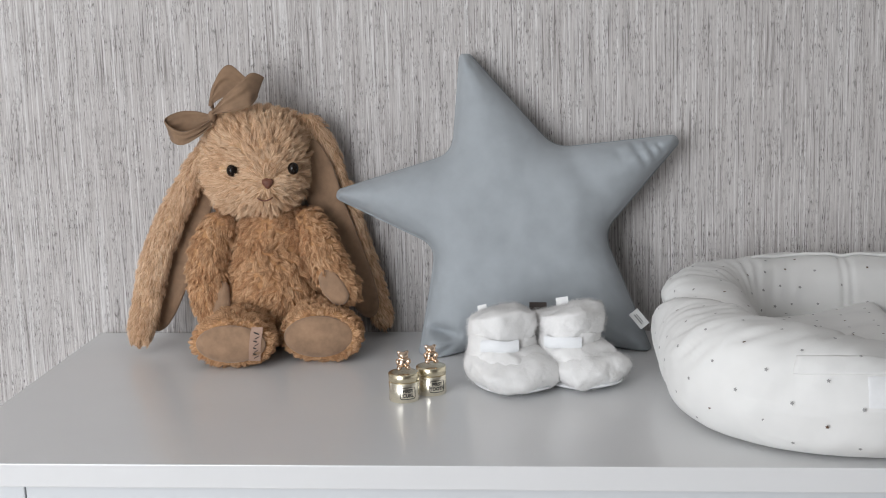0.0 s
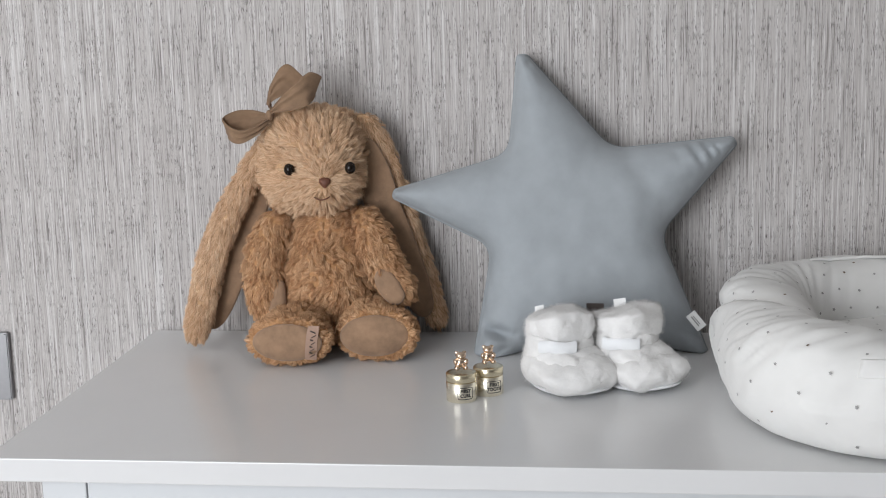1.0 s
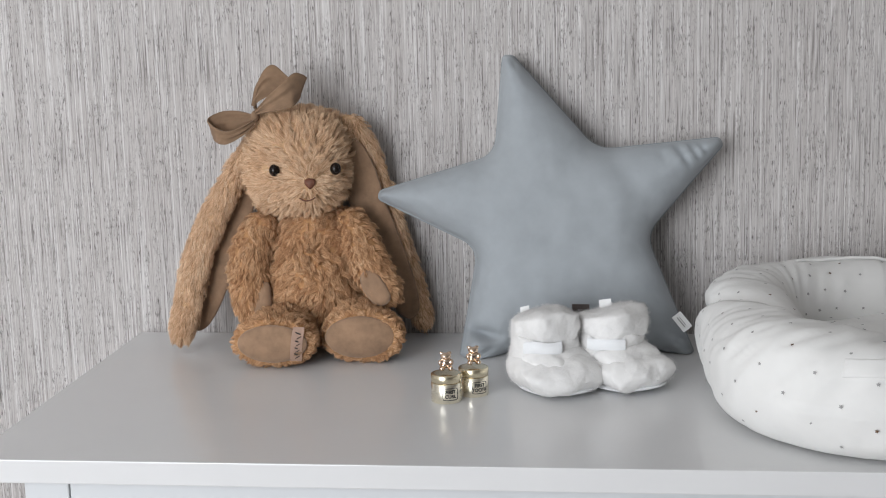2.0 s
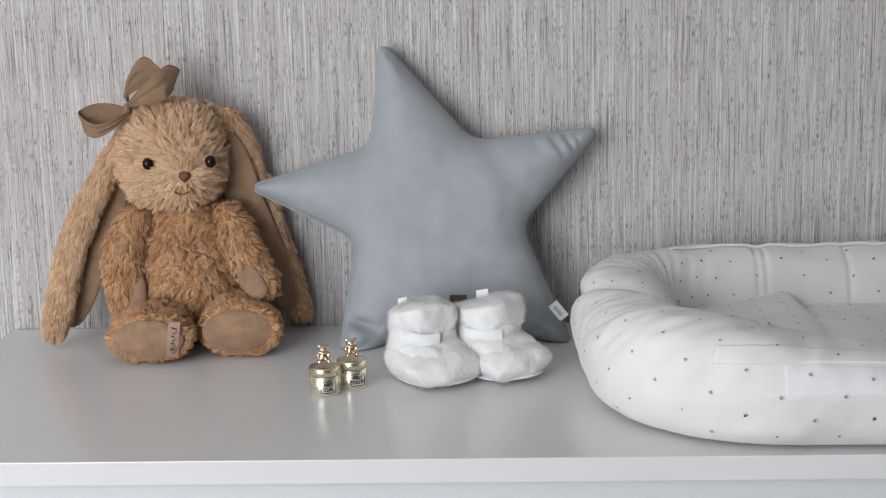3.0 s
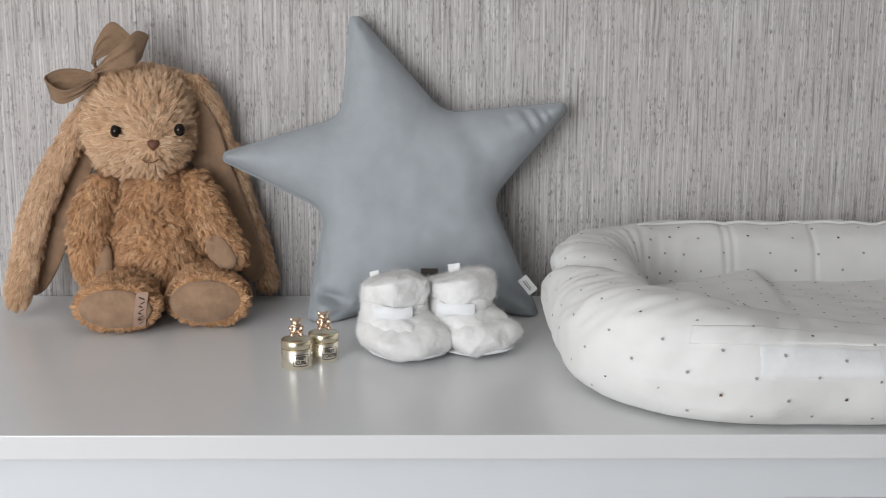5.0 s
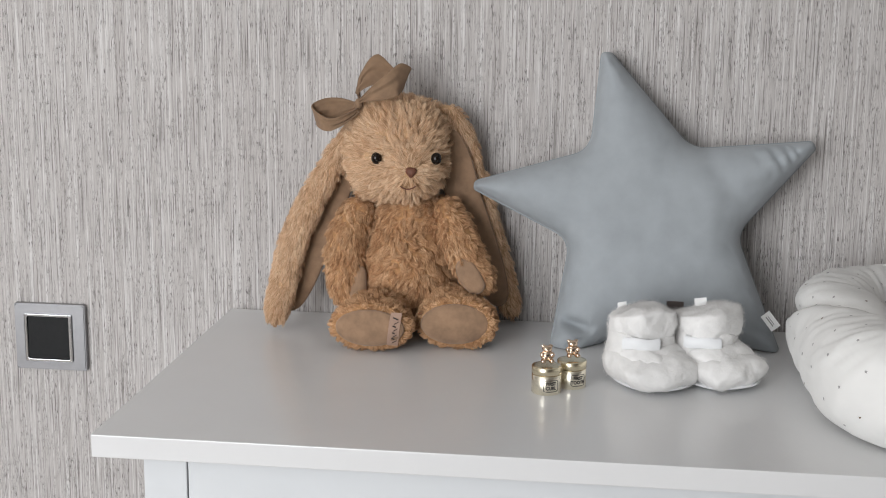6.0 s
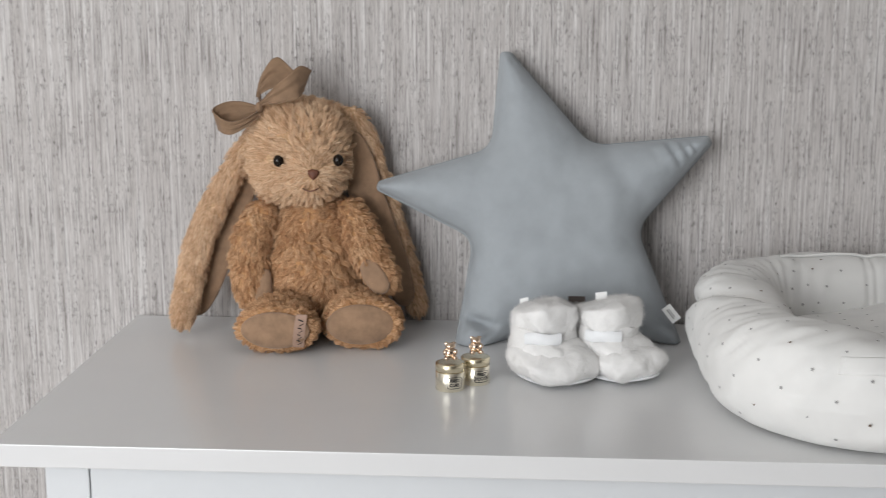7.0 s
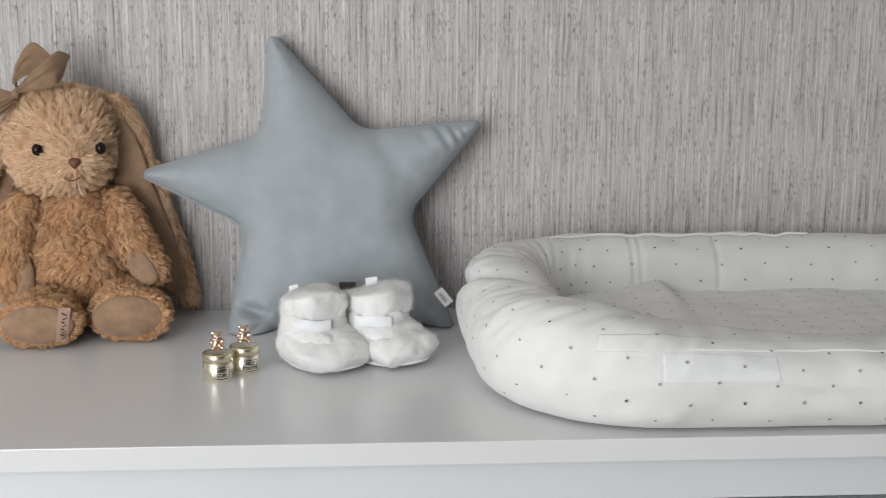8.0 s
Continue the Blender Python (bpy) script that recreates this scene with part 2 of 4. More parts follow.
def fur(surface, count, length, width, flow, rng, lift=0.55, clump=0.55, tufts=400, curl=0.35, keep=None, hard=0.85, tilt=0.45):
    """Many thin tapered tufts rooted on a surface; flow gives the lie of the pile at a place."""
    v, faces = surface
    f = np.array([q[:3] for q in faces] + [(q[0], q[2], q[3]) for q in faces if len(q) == 4])
    vn = np.zeros_like(v)
    fn = np.cross(v[f[:, 1]] - v[f[:, 0]], v[f[:, 2]] - v[f[:, 0]])
    for k in range(3):
        np.add.at(vn, f[:, k], fn)
    vn, area = unit(vn), np.linalg.norm(fn, axis=1)

    def scatter(n):
        tri = rng.choice(len(f), n, p=area / area.sum())
        u, w = rng.random(n), rng.random(n)
        over = u + w > 1
        u[over], w[over] = 1 - u[over], 1 - w[over]
        bary = np.stack([1 - u - w, u, w], -1)[..., None]
        return (v[f[tri]] * bary).sum(1), unit((vn[f[tri]] * bary).sum(1))

    p, n = scatter(count)
    if keep is not None:
        ok = keep(p)
        p, n = p[ok], n[ok]
    seed, seed_n = scatter(tufts)
    lie = flow(seed)
    lie = unit(lie - (lie * seed_n).sum(1, keepdims=True) * seed_n + curl * rng.normal(size=seed.shape))
    seed_way = unit(lie + lift * seed_n + 0.15 * rng.normal(size=seed.shape))
    seed_len = length * rng.uniform(0.75, 1.25, len(seed))
    near = np.concatenate([((chunk[:, None] - seed[None]) ** 2).sum(-1).argmin(1) for chunk in np.array_split(p, max(1, len(p) // 1500))])
    own = flow(p)
    own = own - (own * n).sum(1, keepdims=True) * n
    way = unit(unit(own) * 0.6 + seed_way[near] + lift * 0.5 * n + 0.28 * rng.normal(size=p.shape))
    size = (seed_len[near] * rng.uniform(0.6, 1.1, len(p)))[:, None]
    tip = p + way * size
    tip += clump * 0.5 * (seed[near] + seed_way[near] * seed_len[near][:, None] - tip)
    bend = (p + tip) / 2 + n * size * 0.16
    across = unit(np.cross(way, n + 0.7 * ROOMWARD + 0.4 * rng.normal(size=p.shape))) * (width * rng.uniform(0.6, 1.2, len(p)))[:, None]
    root = p - n * 0.0008
    facing = np.sign((np.cross(across, tip - root) * (0.25 * n + ROOMWARD)).sum(1, keepdims=True))
    across = across * np.where(facing == 0, 1, facing)
    soft = unit(n + tilt * ROOMWARD + hard * unit(np.cross(across, tip - root)) + 0.25 * hard * rng.normal(size=p.shape))
    verts = np.stack([root - across, root + across, bend + across * 0.75, bend - across * 0.75, tip], 1).reshape(-1, 3)
    k = np.arange(len(p)) * 5
    quads = [(a, a + 1, a + 2, a + 3) for a in k]
    tris = [(a + 3, a + 2, a + 4) for a in k]
    return verts, quads + tris, np.vstack([vn, np.repeat(soft, 5, axis=0)])


def furry(name, surface, material, parent, label="", **pile):
    verts, faces, normals = fur(surface, **pile)
    ob = link_mesh(name, *joined(surface, (verts, faces)), material, parent, label)
    ob.data.materials.append(SKIN[material.name])
    kinds = np.zeros(len(ob.data.polygons), np.int32)
    kinds[: len(surface[1])] = 1
    ob.data.polygons.foreach_set("material_index", kinds)
    ob.data.normals_split_custom_set_from_vertices([tuple(n) for n in normals])
    return ob


RNG = np.random.default_rng(7)

# ---- the room ----
T = 0.15


def wall(name, bm, material, label):
    ob = part(name, bm, material, None)
    return tagged(ob, label, "wall", "", "structure")


wall("wall_north", box(ROOM_X0 - T, 0, 0, ROOM_X1 + T, T, ROOM_H), WALLPAPER, "grey beige wallpaper with fine vertical woven streaks")
wall("wall_west", box(ROOM_X0 - T, ROOM_Y0, 0, ROOM_X0, 0, ROOM_H), WALL_PAINT, "plain greige painted side wall")
wall("wall_east", box(ROOM_X1, ROOM_Y0, 0, ROOM_X1 + T, 0, ROOM_H), WALL_PAINT, "plain greige painted side wall")
south = bmesh.new()
for x0, z0, x1, z1 in ((ROOM_X0 - T, 0, WIN_X0, ROOM_H), (WIN_X1, 0, ROOM_X1 + T, ROOM_H), (WIN_X0, 0, WIN_X1, WIN_Z0), (WIN_X0, WIN_Z1, WIN_X1, ROOM_H)):
    piece = box(x0, ROOM_Y0 - T, z0, x1, ROOM_Y0, z1)
    tmp = bpy.data.meshes.new("wall_piece")
    piece.to_mesh(tmp)
    piece.free()
    south.from_mesh(tmp)
    bpy.data.meshes.remove(tmp)
wall("wall_south", south, WALL_PAINT, "plain greige painted wall with a window opening")
tagged(part("floor", box(ROOM_X0 - T, ROOM_Y0 - T, -0.1, ROOM_X1 + T, T, 0), OAK, None), "light oak floor", "floor", "", "structure")
tagged(part("ceiling", box(ROOM_X0 - T, ROOM_Y0 - T, ROOM_H, ROOM_X1 + T, T, ROOM_H + 0.1), CEILING_PAINT, None), "plain white ceiling", "ceiling", "", "structure")
window = thing("window_1", "large white framed window letting in soft daylight", "window", "structure")
for x0, z0, x1, z1 in ((WIN_X0, WIN_Z0, WIN_X0 + 0.05, WIN_Z1), (WIN_X1 - 0.05, WIN_Z0, WIN_X1, WIN_Z1), (WIN_X0 + 0.05, WIN_Z0, WIN_X1 - 0.05, WIN_Z0 + 0.05), (WIN_X0 + 0.05, WIN_Z1 - 0.05, WIN_X1 - 0.05, WIN_Z1)):
    part("window_frame", box(x0, ROOM_Y0 - 0.12, z0, x1, ROOM_Y0 - 0.06, z1, 0.004), WHITE_FRONT, window)
pane = part("pane", box(WIN_X0 + 0.05, ROOM_Y0 - 0.093, WIN_Z0 + 0.05, WIN_X1 - 0.05, ROOM_Y0 - 0.087, WIN_Z1 - 0.05), GLASS, window)
pane.visible_shadow = False

# ---- light switch on the wallpaper ----
switch = thing("light_switch", "square silver light switch with a dark graphite rocker on the wall", "light switch")


def ring_plate(x0, z0, x1, z1, hx0, hz0, hx1, hz1, y_back, y_front, bevel):
    bm = bmesh.new()
    outer = [(x0, z0), (x1, z0), (x1, z1), (x0, z1)]
    inner = [(hx0, hz0), (hx1, hz0), (hx1, hz1), (hx0, hz1)]
    loops = [[bm.verts.new((x, y, z)) for x, z in ring] for ring, y in ((outer, y_back), (outer, y_front), (inner, y_front), (inner, y_back))]
    for a in range(4):
        for k in range(4):
            b = (a + 1) % 4
            bm.faces.new((loops[a][k], loops[a][(k + 1) % 4], loops[b][(k + 1) % 4], loops[b][k]))
    bmesh.ops.recalc_face_normals(bm, faces=bm.faces)
    bmesh.ops.bevel(bm, geom=bm.edges[:], offset=bevel, segments=2, affect="EDGES")
    return bm


SX0, SX1, SZ0, SZ1 = -0.2795, -0.188, 0.8615, 0.9465
part("cover_plate", ring_plate(SX0, SZ0, SX1, SZ1, SX0 + 0.0135, SZ0 + 0.011, SX1 - 0.0165, SZ1 - 0.0125, 0.0, -0.009, 0.0012), SILVER, switch)
part("inner_frame", ring_plate(SX0 + 0.0138, SZ0 + 0.0113, SX1 - 0.0168, SZ1 - 0.0128, SX0 + 0.0165, SZ0 + 0.014, SX1 - 0.0205, SZ1 - 0.0158, -0.002, -0.0112, 0.0006), CHROME, switch, "bright chrome inner frame")
rocker = box(SX0 + 0.017, -0.0105, SZ0 + 0.0145, SX1 - 0.021, -0.002, SZ1 - 0.0163, 0.0008)
for vert in rocker.verts:
    if vert.co.y < -0.006:
        vert.co.y += 0.0025 * (vert.co.z - SZ0) / (SZ1 - SZ0)
part("rocker", rocker, GRAPHITE, switch, "dark graphite rocker")

# ---- dresser ----
TOP, FRONT, BACK, DRESSER_X1 = 0.95, -0.472, -0.004, 1.62
dresser = thing("dresser", "white painted dresser with an overhanging smooth top against the wall", "dresser")
part("top", box(0, FRONT, TOP - 0.0215, DRESSER_X1, BACK, TOP, 0.0011), WHITE_LACQUER, dresser, "smooth white satin dresser top")
FACE = -0.450
for x0 in (0.041, DRESSER_X1 - 0.084):
    part("leg", box(x0, FACE, 0, x0 + 0.0410, FACE + 0.045, TOP - 0.0225, 0.0012), WHITE_FRONT, dresser)
    part("leg", box(x0, -0.055, 0, x0 + 0.0425, -0.012, TOP - 0.0225, 0.0012), WHITE_FRONT, dresser)
for x0 in (0.047, DRESSER_X1 - 0.067):
    part("side_panel", box(x0, FACE + 0.046, 0.12, x0 + 0.018, -0.056, TOP - 0.0225), WHITE_FRONT, dresser)
part("back_panel", box(0.085, -0.028, 0.12, DRESSER_X1 - 0.085, -0.016, TOP - 0.0225), WHITE_FRONT, dresser)
part("front_rail", box(0.0830, FACE + 0.0012, 0.8835, DRESSER_X1 - 0.0845, FACE + 0.022, TOP - 0.0225, 0.0008), WHITE_FRONT, dresser)
part("bottom_rail", box(0.0845, FACE + 0.001, 0.12, DRESSER_X1 - 0.0845, FACE + 0.022, 0.16, 0.0008), WHITE_FRONT, dresser)
part("centre_post", box(0.79, FACE + 0.001, 0.161, 0.83, FACE + 0.022, 0.883, 0.0008), WHITE_FRONT, dresser)
for x0 in (0.4185, DRESSER_X1 - 0.438):
    part("divider", box(x0, FACE + 0.001, 0.7, x0 + 0.0195, FACE + 0.022, 0.883, 0.0008), WHITE_FRONT, dresser)
for row in range(4):
    small = ((0.0885, 0.4145), (0.442, 0.786), (0.834, DRESSER_X1 - 0.442), (DRESSER_X1 - 0.4145, DRESSER_X1 - 0.0885))
    for x0, x1 in small if row == 0 else ((0.0885, 0.786), (0.834, DRESSER_X1 - 0.0885)):
        z1 = 0.8775 - row * 0.179
        part("drawer", box(x0, FACE + 0.004, z1 - 0.173, x1, FACE + 0.40, z1, 0.0015), WHITE_FRONT, dresser)


# ---- plush rabbit ----
rabbit = thing("plush_rabbit", "caramel plush rabbit with long lop ears, bow, sitting on the dresser", "plush toy")
NOSE = np.array((0.239, -0.118, 1.143))
HEAD = np.array((0.2157, -0.064, 1.1615))
head_v, head_f = ball((0, 0, 0), (1, 1, 1), rings=40, sides=60)
head_v = unit(head_v)
# fuller cheeks and a flatter crown than a ball has
head_v = head_v * ((np.abs(head_v[:, :1]) ** 2.7 + np.abs(head_v[:, 1:2]) ** 2.7 + np.abs(head_v[:, 2:]) ** 2.7) ** (-1 / 2.7))
head_v = HEAD + head_v * np.array((0.0545, 0.0475, 0.0570))
rel = head_v - HEAD
muzzle = np.exp(-(((head_v[:, 0] - 0.236) / 0.026) ** 2 + ((head_v[:, 2] - 1.132) / 0.022) ** 2)) * (rel[:, 1] < 0)
head_v[:, 1] -= 0.009 * muzzle
face_flow = lambda p: unit(p - NOSE) + np.array((0, 0, -0.12))
eyes_at = [np.array((0.2005, -0.1155, 1.158)), np.array((0.2660, -0.1065, 1.158))]


def off_face(p):
    keep = np.ones(len(p), bool)
    for c, clear in zip((*(e + 0.085 * (NOSE - e) for e in eyes_at), NOSE), (0.0068, 0.0060, 0.0046)):
        keep &= np.linalg.norm((p - c)[:, [0, 2]], axis=1) > clear
    return keep | (p[:, 1] > -0.07)


head = furry("head", (head_v, head_f), FUR_PALE, rabbit, "pale caramel furry head", count=76000, length=0.0118, width=0.00024, flow=face_flow, rng=RNG, lift=0.38, clump=0.85, tufts=2000, curl=0.45, keep=off_face)
for c in eyes_at:
    link_mesh("eye", *ball(c, (0.0060, 0.0060, 0.0068), rings=14, sides=20), EYE_BLACK, head, "shiny black eye")
nose_v, nose_f = ball(NOSE + np.array((0, 0.003, 0)), (0.0060, 0.005, 0.0060), rings=14, sides=20)
nose_v[:, 0] = NOSE[0] + (nose_v[:, 0] - NOSE[0]) * (1 + 0.5 * np.clip((nose_v[:, 2] - NOSE[2]) / 0.006, -1, 1))
link_mesh("nose", nose_v, nose_f, NOSE_BROWN, head, "brown stitched nose")
link_mesh("mouth", *limb([(0.2275, -0.1205, 1.1285), (0.2325, -0.1225, 1.126), (0.2375, -0.1235, 1.1255), (0.2425, -0.1225, 1.127), (0.2455, -0.120, 1.129)], [(0.0007, 0.0007)] * 5, sides=8), NOSE_BROWN, head, "dark stitched mouth")

down = lambda p: np.tile((0.0, -0.15, -1.0), (len(p), 1))
body_s = limb([(0.232, -0.055, 1.115), (0.232, -0.062, 1.07), (0.230, -0.066, 1.02), (0.230, -0.062, 0.955)], [(0.030, 0.030), (0.045, 0.038), (0.051, 0.044), (0.048, 0.040)], cap=0.2)


def belly_flow(p):
    swirl = np.stack([np.sin(70 * p[:, 2] + 40 * p[:, 0]), 0 * p[:, 0], np.cos(55 * p[:, 0] - 30 * p[:, 2])], -1)
    return down(p) + 0.5 * swirl


furry("body", body_s, FUR_WARM, rabbit, "warm caramel furry belly", count=80000, length=0.0100, width=0.00025, flow=belly_flow, rng=RNG, lift=0.38, clump=0.85, tufts=1500, curl=0.6)

arm_a = limb([(0.184, -0.062, 1.103), (0.165, -0.080, 1.072), (0.159, -0.088, 1.030), (0.166, -0.094, 0.980)], [(0.017, 0.017), (0.021, 0.019), (0.021, 0.019), (0.017, 0.016)])
furry("arm", arm_a, FUR_WARM, rabbit, "", count=20000, length=0.0088, width=0.00032, flow=down, rng=RNG, lift=0.28, clump=0.9, tufts=700, curl=0.4)
link_mesh("paw_pad", *limb([(0.178, -0.0950, 1.032), (0.1765, -0.1030, 1.004), (0.174, -0.1050, 0.974)], [(0.007, 0.006), (0.0110, 0.007), (0.010, 0.006)]), SUEDE, rabbit, "smooth beige paw pad")
arm_b = limb([(0.262, -0.062, 1.104), (0.283, -0.080, 1.078), (0.301, -0.096, 1.045), (0.325, -0.104, 1.008)], [(0.016, 0.016), (0.019, 0.018), (0.019, 0.018), (0.0165, 0.016)])
arm_flow = lambda p: np.tile((0.55, -0.1, -0.8), (len(p), 1))
furry("arm", arm_b, FUR_WARM, rabbit, "", count=20000, length=0.0088, width=0.00032, flow=arm_flow, rng=RNG, lift=0.28, clump=0.9, tufts=700, curl=0.4)
link_mesh("paw_pad", *limb([(0.2955, -0.1125, 1.046), (0.305, -0.117, 1.030), (0.319, -0.1185, 1.010)], [(0.008, 0.005), (0.0125, 0.006), (0.010, 0.005)]), SUEDE, rabbit, "smooth beige paw pad")


def foot(heel, sole, half_w, half_h, name_label):
    """A leg that ends in a round foot with its sole to the front."""
    heel, sole = np.array(heel), np.array(sole)
    s = limb([heel, heel * 0.5 + sole * 0.5 + np.array((0, 0, 0.002)), sole + np.array((0, 0.014, 0)), sole], [(half_w * 0.62, half_h * 0.8), (half_w * 0.8, half_h * 0.9), (half_w, half_h), (half_w * 0.93, half_h * 0.93)], hint=(0, 0, 1), cap=0.12, sides=36)
    s[0][:, 2] = np.maximum(s[0][:, 2], TOP + 0.0035)
    rim = lambda p: (p - sole) * np.array((1, 0.1, 1)) * 20 + np.array((0, -0.2, 0.0))
    keep = lambda p: ~((p[:, 1] < sole[1] + 0.004) & ((((p - sole)[:, 0] / (half_w * 0.80)) ** 2 + ((p - sole)[:, 2] / (half_h * 0.74)) ** 2) < 1))
    leg = furry("leg", s, FUR_WARM, rabbit, name_label, count=26000, length=0.0055, width=0.00030, flow=rim, rng=RNG, lift=0.7, clump=0.8, tufts=800, curl=0.8, keep=keep, hard=0.45, tilt=0.8)
    pad_v, pad_f = ball(sole + np.array((0, -0.0012, 0)), (half_w * 0.85, 0.0078, half_h * 0.79), rings=20, sides=36)
    turn_in = 0.5 * math.atan2(sole[0] - heel[0], heel[1] - sole[1])
    pad_v = sole + (pad_v - sole) @ np.array(Matrix.Rotation(turn_in, 3, "Z")).T
    link_mesh("sole", pad_v, pad_f, SUEDE, leg, "smooth beige suede sole")
    return leg, sole


leg_a, sole_a = foot((0.2025, -0.078, 0.985), (0.2025, -0.168, 0.9780), 0.0450, 0.0260, "short furry leg with a beige sole")
leg_b, sole_b = foot((0.280, -0.070, 0.985), (0.2935, -0.144, 0.9800), 0.0445, 0.0290, "short furry leg with a beige sole")
ribbon_v = []
for i in range(9):
    z = -0.0185 + 0.037 * i / 8
    for x in (0.0215, 0.0335):
        lift = 0.0021 + 0.0078 * math.sqrt(max(0, 1 - (x / 0.0382) ** 2 - (z / 0.0205) ** 2))
        ribbon_v.append(sole_a + np.array((x + 0.0045 * z / 0.0185 * 0.5, -lift, z)))
tag_f = grid_faces(9, 2, False)
tag_back = [p + np.array((0, 0.0012, 0)) for p in ribbon_v]
foot_tag = link_mesh("foot_label", *outward(*joined((np.array(ribbon_v), tag_f), (np.array(tag_back), [q[::-1] for q in tag_f]))), TAG_PINK, leg_a, "rose beige ribbon label across the sole")
bars = []
for i, (dz, w) in enumerate(((-0.0135, 0.005), (-0.0095, 0.0035), (-0.0062, 0.0042), (-0.0028, 0.003), (0.0008, 0.0044), (0.0045, 0.0032), (0.0082, 0.0046), (0.0125, 0.0054))):
    x = 0.0285 + 0.0045 * dz / 0.0185 * 0.5 + 0.0008 * (-1) ** i
    y = 0.0032 + 0.0078 * math.sqrt(max(0, 1 - (x / 0.0382) ** 2 - (dz / 0.0205) ** 2))
    c = sole_a + np.array((x, -y, dz))
    tilt = 0.5 * (-1) ** i
    ax, az = np.array((w / 2, 0.0006, tilt * w / 2)), np.array((0.0003, 0, 0.0006))
    bars.append((np.array([c - ax - az, c + ax - az, c + ax + az, c - ax + az]), [(0, 1, 2, 3)]))
link_mesh("script_bars", *joined(*bars), BLACK_PRINT, foot_tag, "dark script bars", smooth=False)

ear_flow_a = lambda p: np.tile((-0.25, -0.1, -1.0), (len(p), 1))
ear_a = limb([(0.173, -0.062, 1.192), (0.146, -0.070, 1.150), (0.117, -0.074, 1.100), (0.096, -0.074, 1.052), (0.084, -0.084, 1.000), (0.081, -0.104, 0.9625)], [(0.011, 0.008), (0.0130, 0.010), (0.0145, 0.010), (0.0155, 0.010), (0.0150, 0.010), (0.0125, 0.009)], cap=0.08, rings=40)
ear_left = furry("ear", ear_a, FUR_PALE, rabbit, "long furry lop ear hanging to the dresser", count=30000, length=0.0095, width=0.00027, flow=ear_flow_a, rng=RNG, lift=0.15, clump=0.6, tufts=700, curl=0.2)
link_mesh("ear_lining", *limb([(0.163, -0.052, 1.165), (0.142, -0.054, 1.128), (0.126, -0.054, 1.085), (0.112, -0.056, 1.040), (0.100, -0.062, 0.998), (0.090, -0.070, 0.968)], [(0.016, 0.004), (0.023, 0.005), (0.024, 0.005), (0.021, 0.005), (0.016, 0.005), (0.008, 0.004)], cap=0.08, rings=40), SUEDE, ear_left, "smooth beige ear lining")
ear_b = limb([(0.262, -0.050, 1.208), (0.284, -0.034, 1.176), (0.300, -0.026, 1.130), (0.316, -0.024, 1.080), (0.331, -0.024, 1.030), (0.343, -0.024, 0.985), (0.346, -0.026, 0.962)], [(0.016, 0.010), (0.015, 0.010), (0.012, 0.008), (0.011, 0.008), (0.0115, 0.008), (0.012, 0.008), (0.010, 0.007)], cap=0.07, rings=40)
ear_flow_b = lambda p: np.tile((0.35, -0.05, -1.0), (len(p), 1))
ear_right = furry("ear", ear_b, FUR_PALE, rabbit, "long furry lop ear folded along the wall", count=11000, length=0.010, width=0.00040, flow=ear_flow_b, rng=RNG, lift=0.2, clump=0.7, tufts=600, curl=0.2)
link_mesh("ear_lining", *limb([(0.266, -0.052, 1.185), (0.278, -0.045, 1.150), (0.290, -0.040, 1.105), (0.306, -0.037, 1.060), (0.322, -0.036, 1.015), (0.335, -0.036, 0.975)], [(0.014, 0.004), (0.020, 0.005), (0.0205, 0.005), (0.020, 0.005), (0.018, 0.005), (0.012, 0.004)], cap=0.08, rings=40), SUEDE, ear_right, "smooth beige ear lining")

bow = new("bow")
bow.parent = rabbit


def ribbon_loop(upper, lower, wall=0.0013, n=56, m=15):
    """A soft velvet ribbon that leaves the knot, turns over and comes back, between its upper and lower edge."""
    top, low = glide(upper, n), glide(lower, n)
    u = np.linspace(0, 1, m)[None, :, None]
    sheet_v = top[:, None] * (1 - u) + low[:, None] * u
    way = np.gradient(sheet_v, axis=0)
    normal_v = unit(np.cross(way, (low - top)[:, None] + 0 * sheet_v))
    t = np.linspace(0, 1, n)[:, None]
    w = u[..., 0]
    hem = np.exp(-((w - 0.07) / 0.03) ** 2) + np.exp(-((w - 0.93) / 0.03) ** 2)
    creases = 0.0011 * np.sin(13 * w + 5 * t) * np.abs(np.cos(np.pi * t)) + 0.0007 * np.sin(21 * w - 8 * t) * np.abs(np.cos(np.pi * t)) - 0.0005 * hem
    front = sheet_v + normal_v * (creases[..., None] + wall / 2)
    back = sheet_v + normal_v * (creases[..., None] - wall / 2)
    v = np.vstack([front.reshape(-1, 3), back.reshape(-1, 3)])
    sheet, half = grid_faces(n, m, False), n * m
    faces = sheet + [tuple(i + half for i in q[::-1]) for q in sheet]
    for i in range(n - 1):
        for j in (0, m - 1):
            a, b = i * m + j, (i + 1) * m + j
            faces.append((a, b, b + half, a + half))
    return v, faces


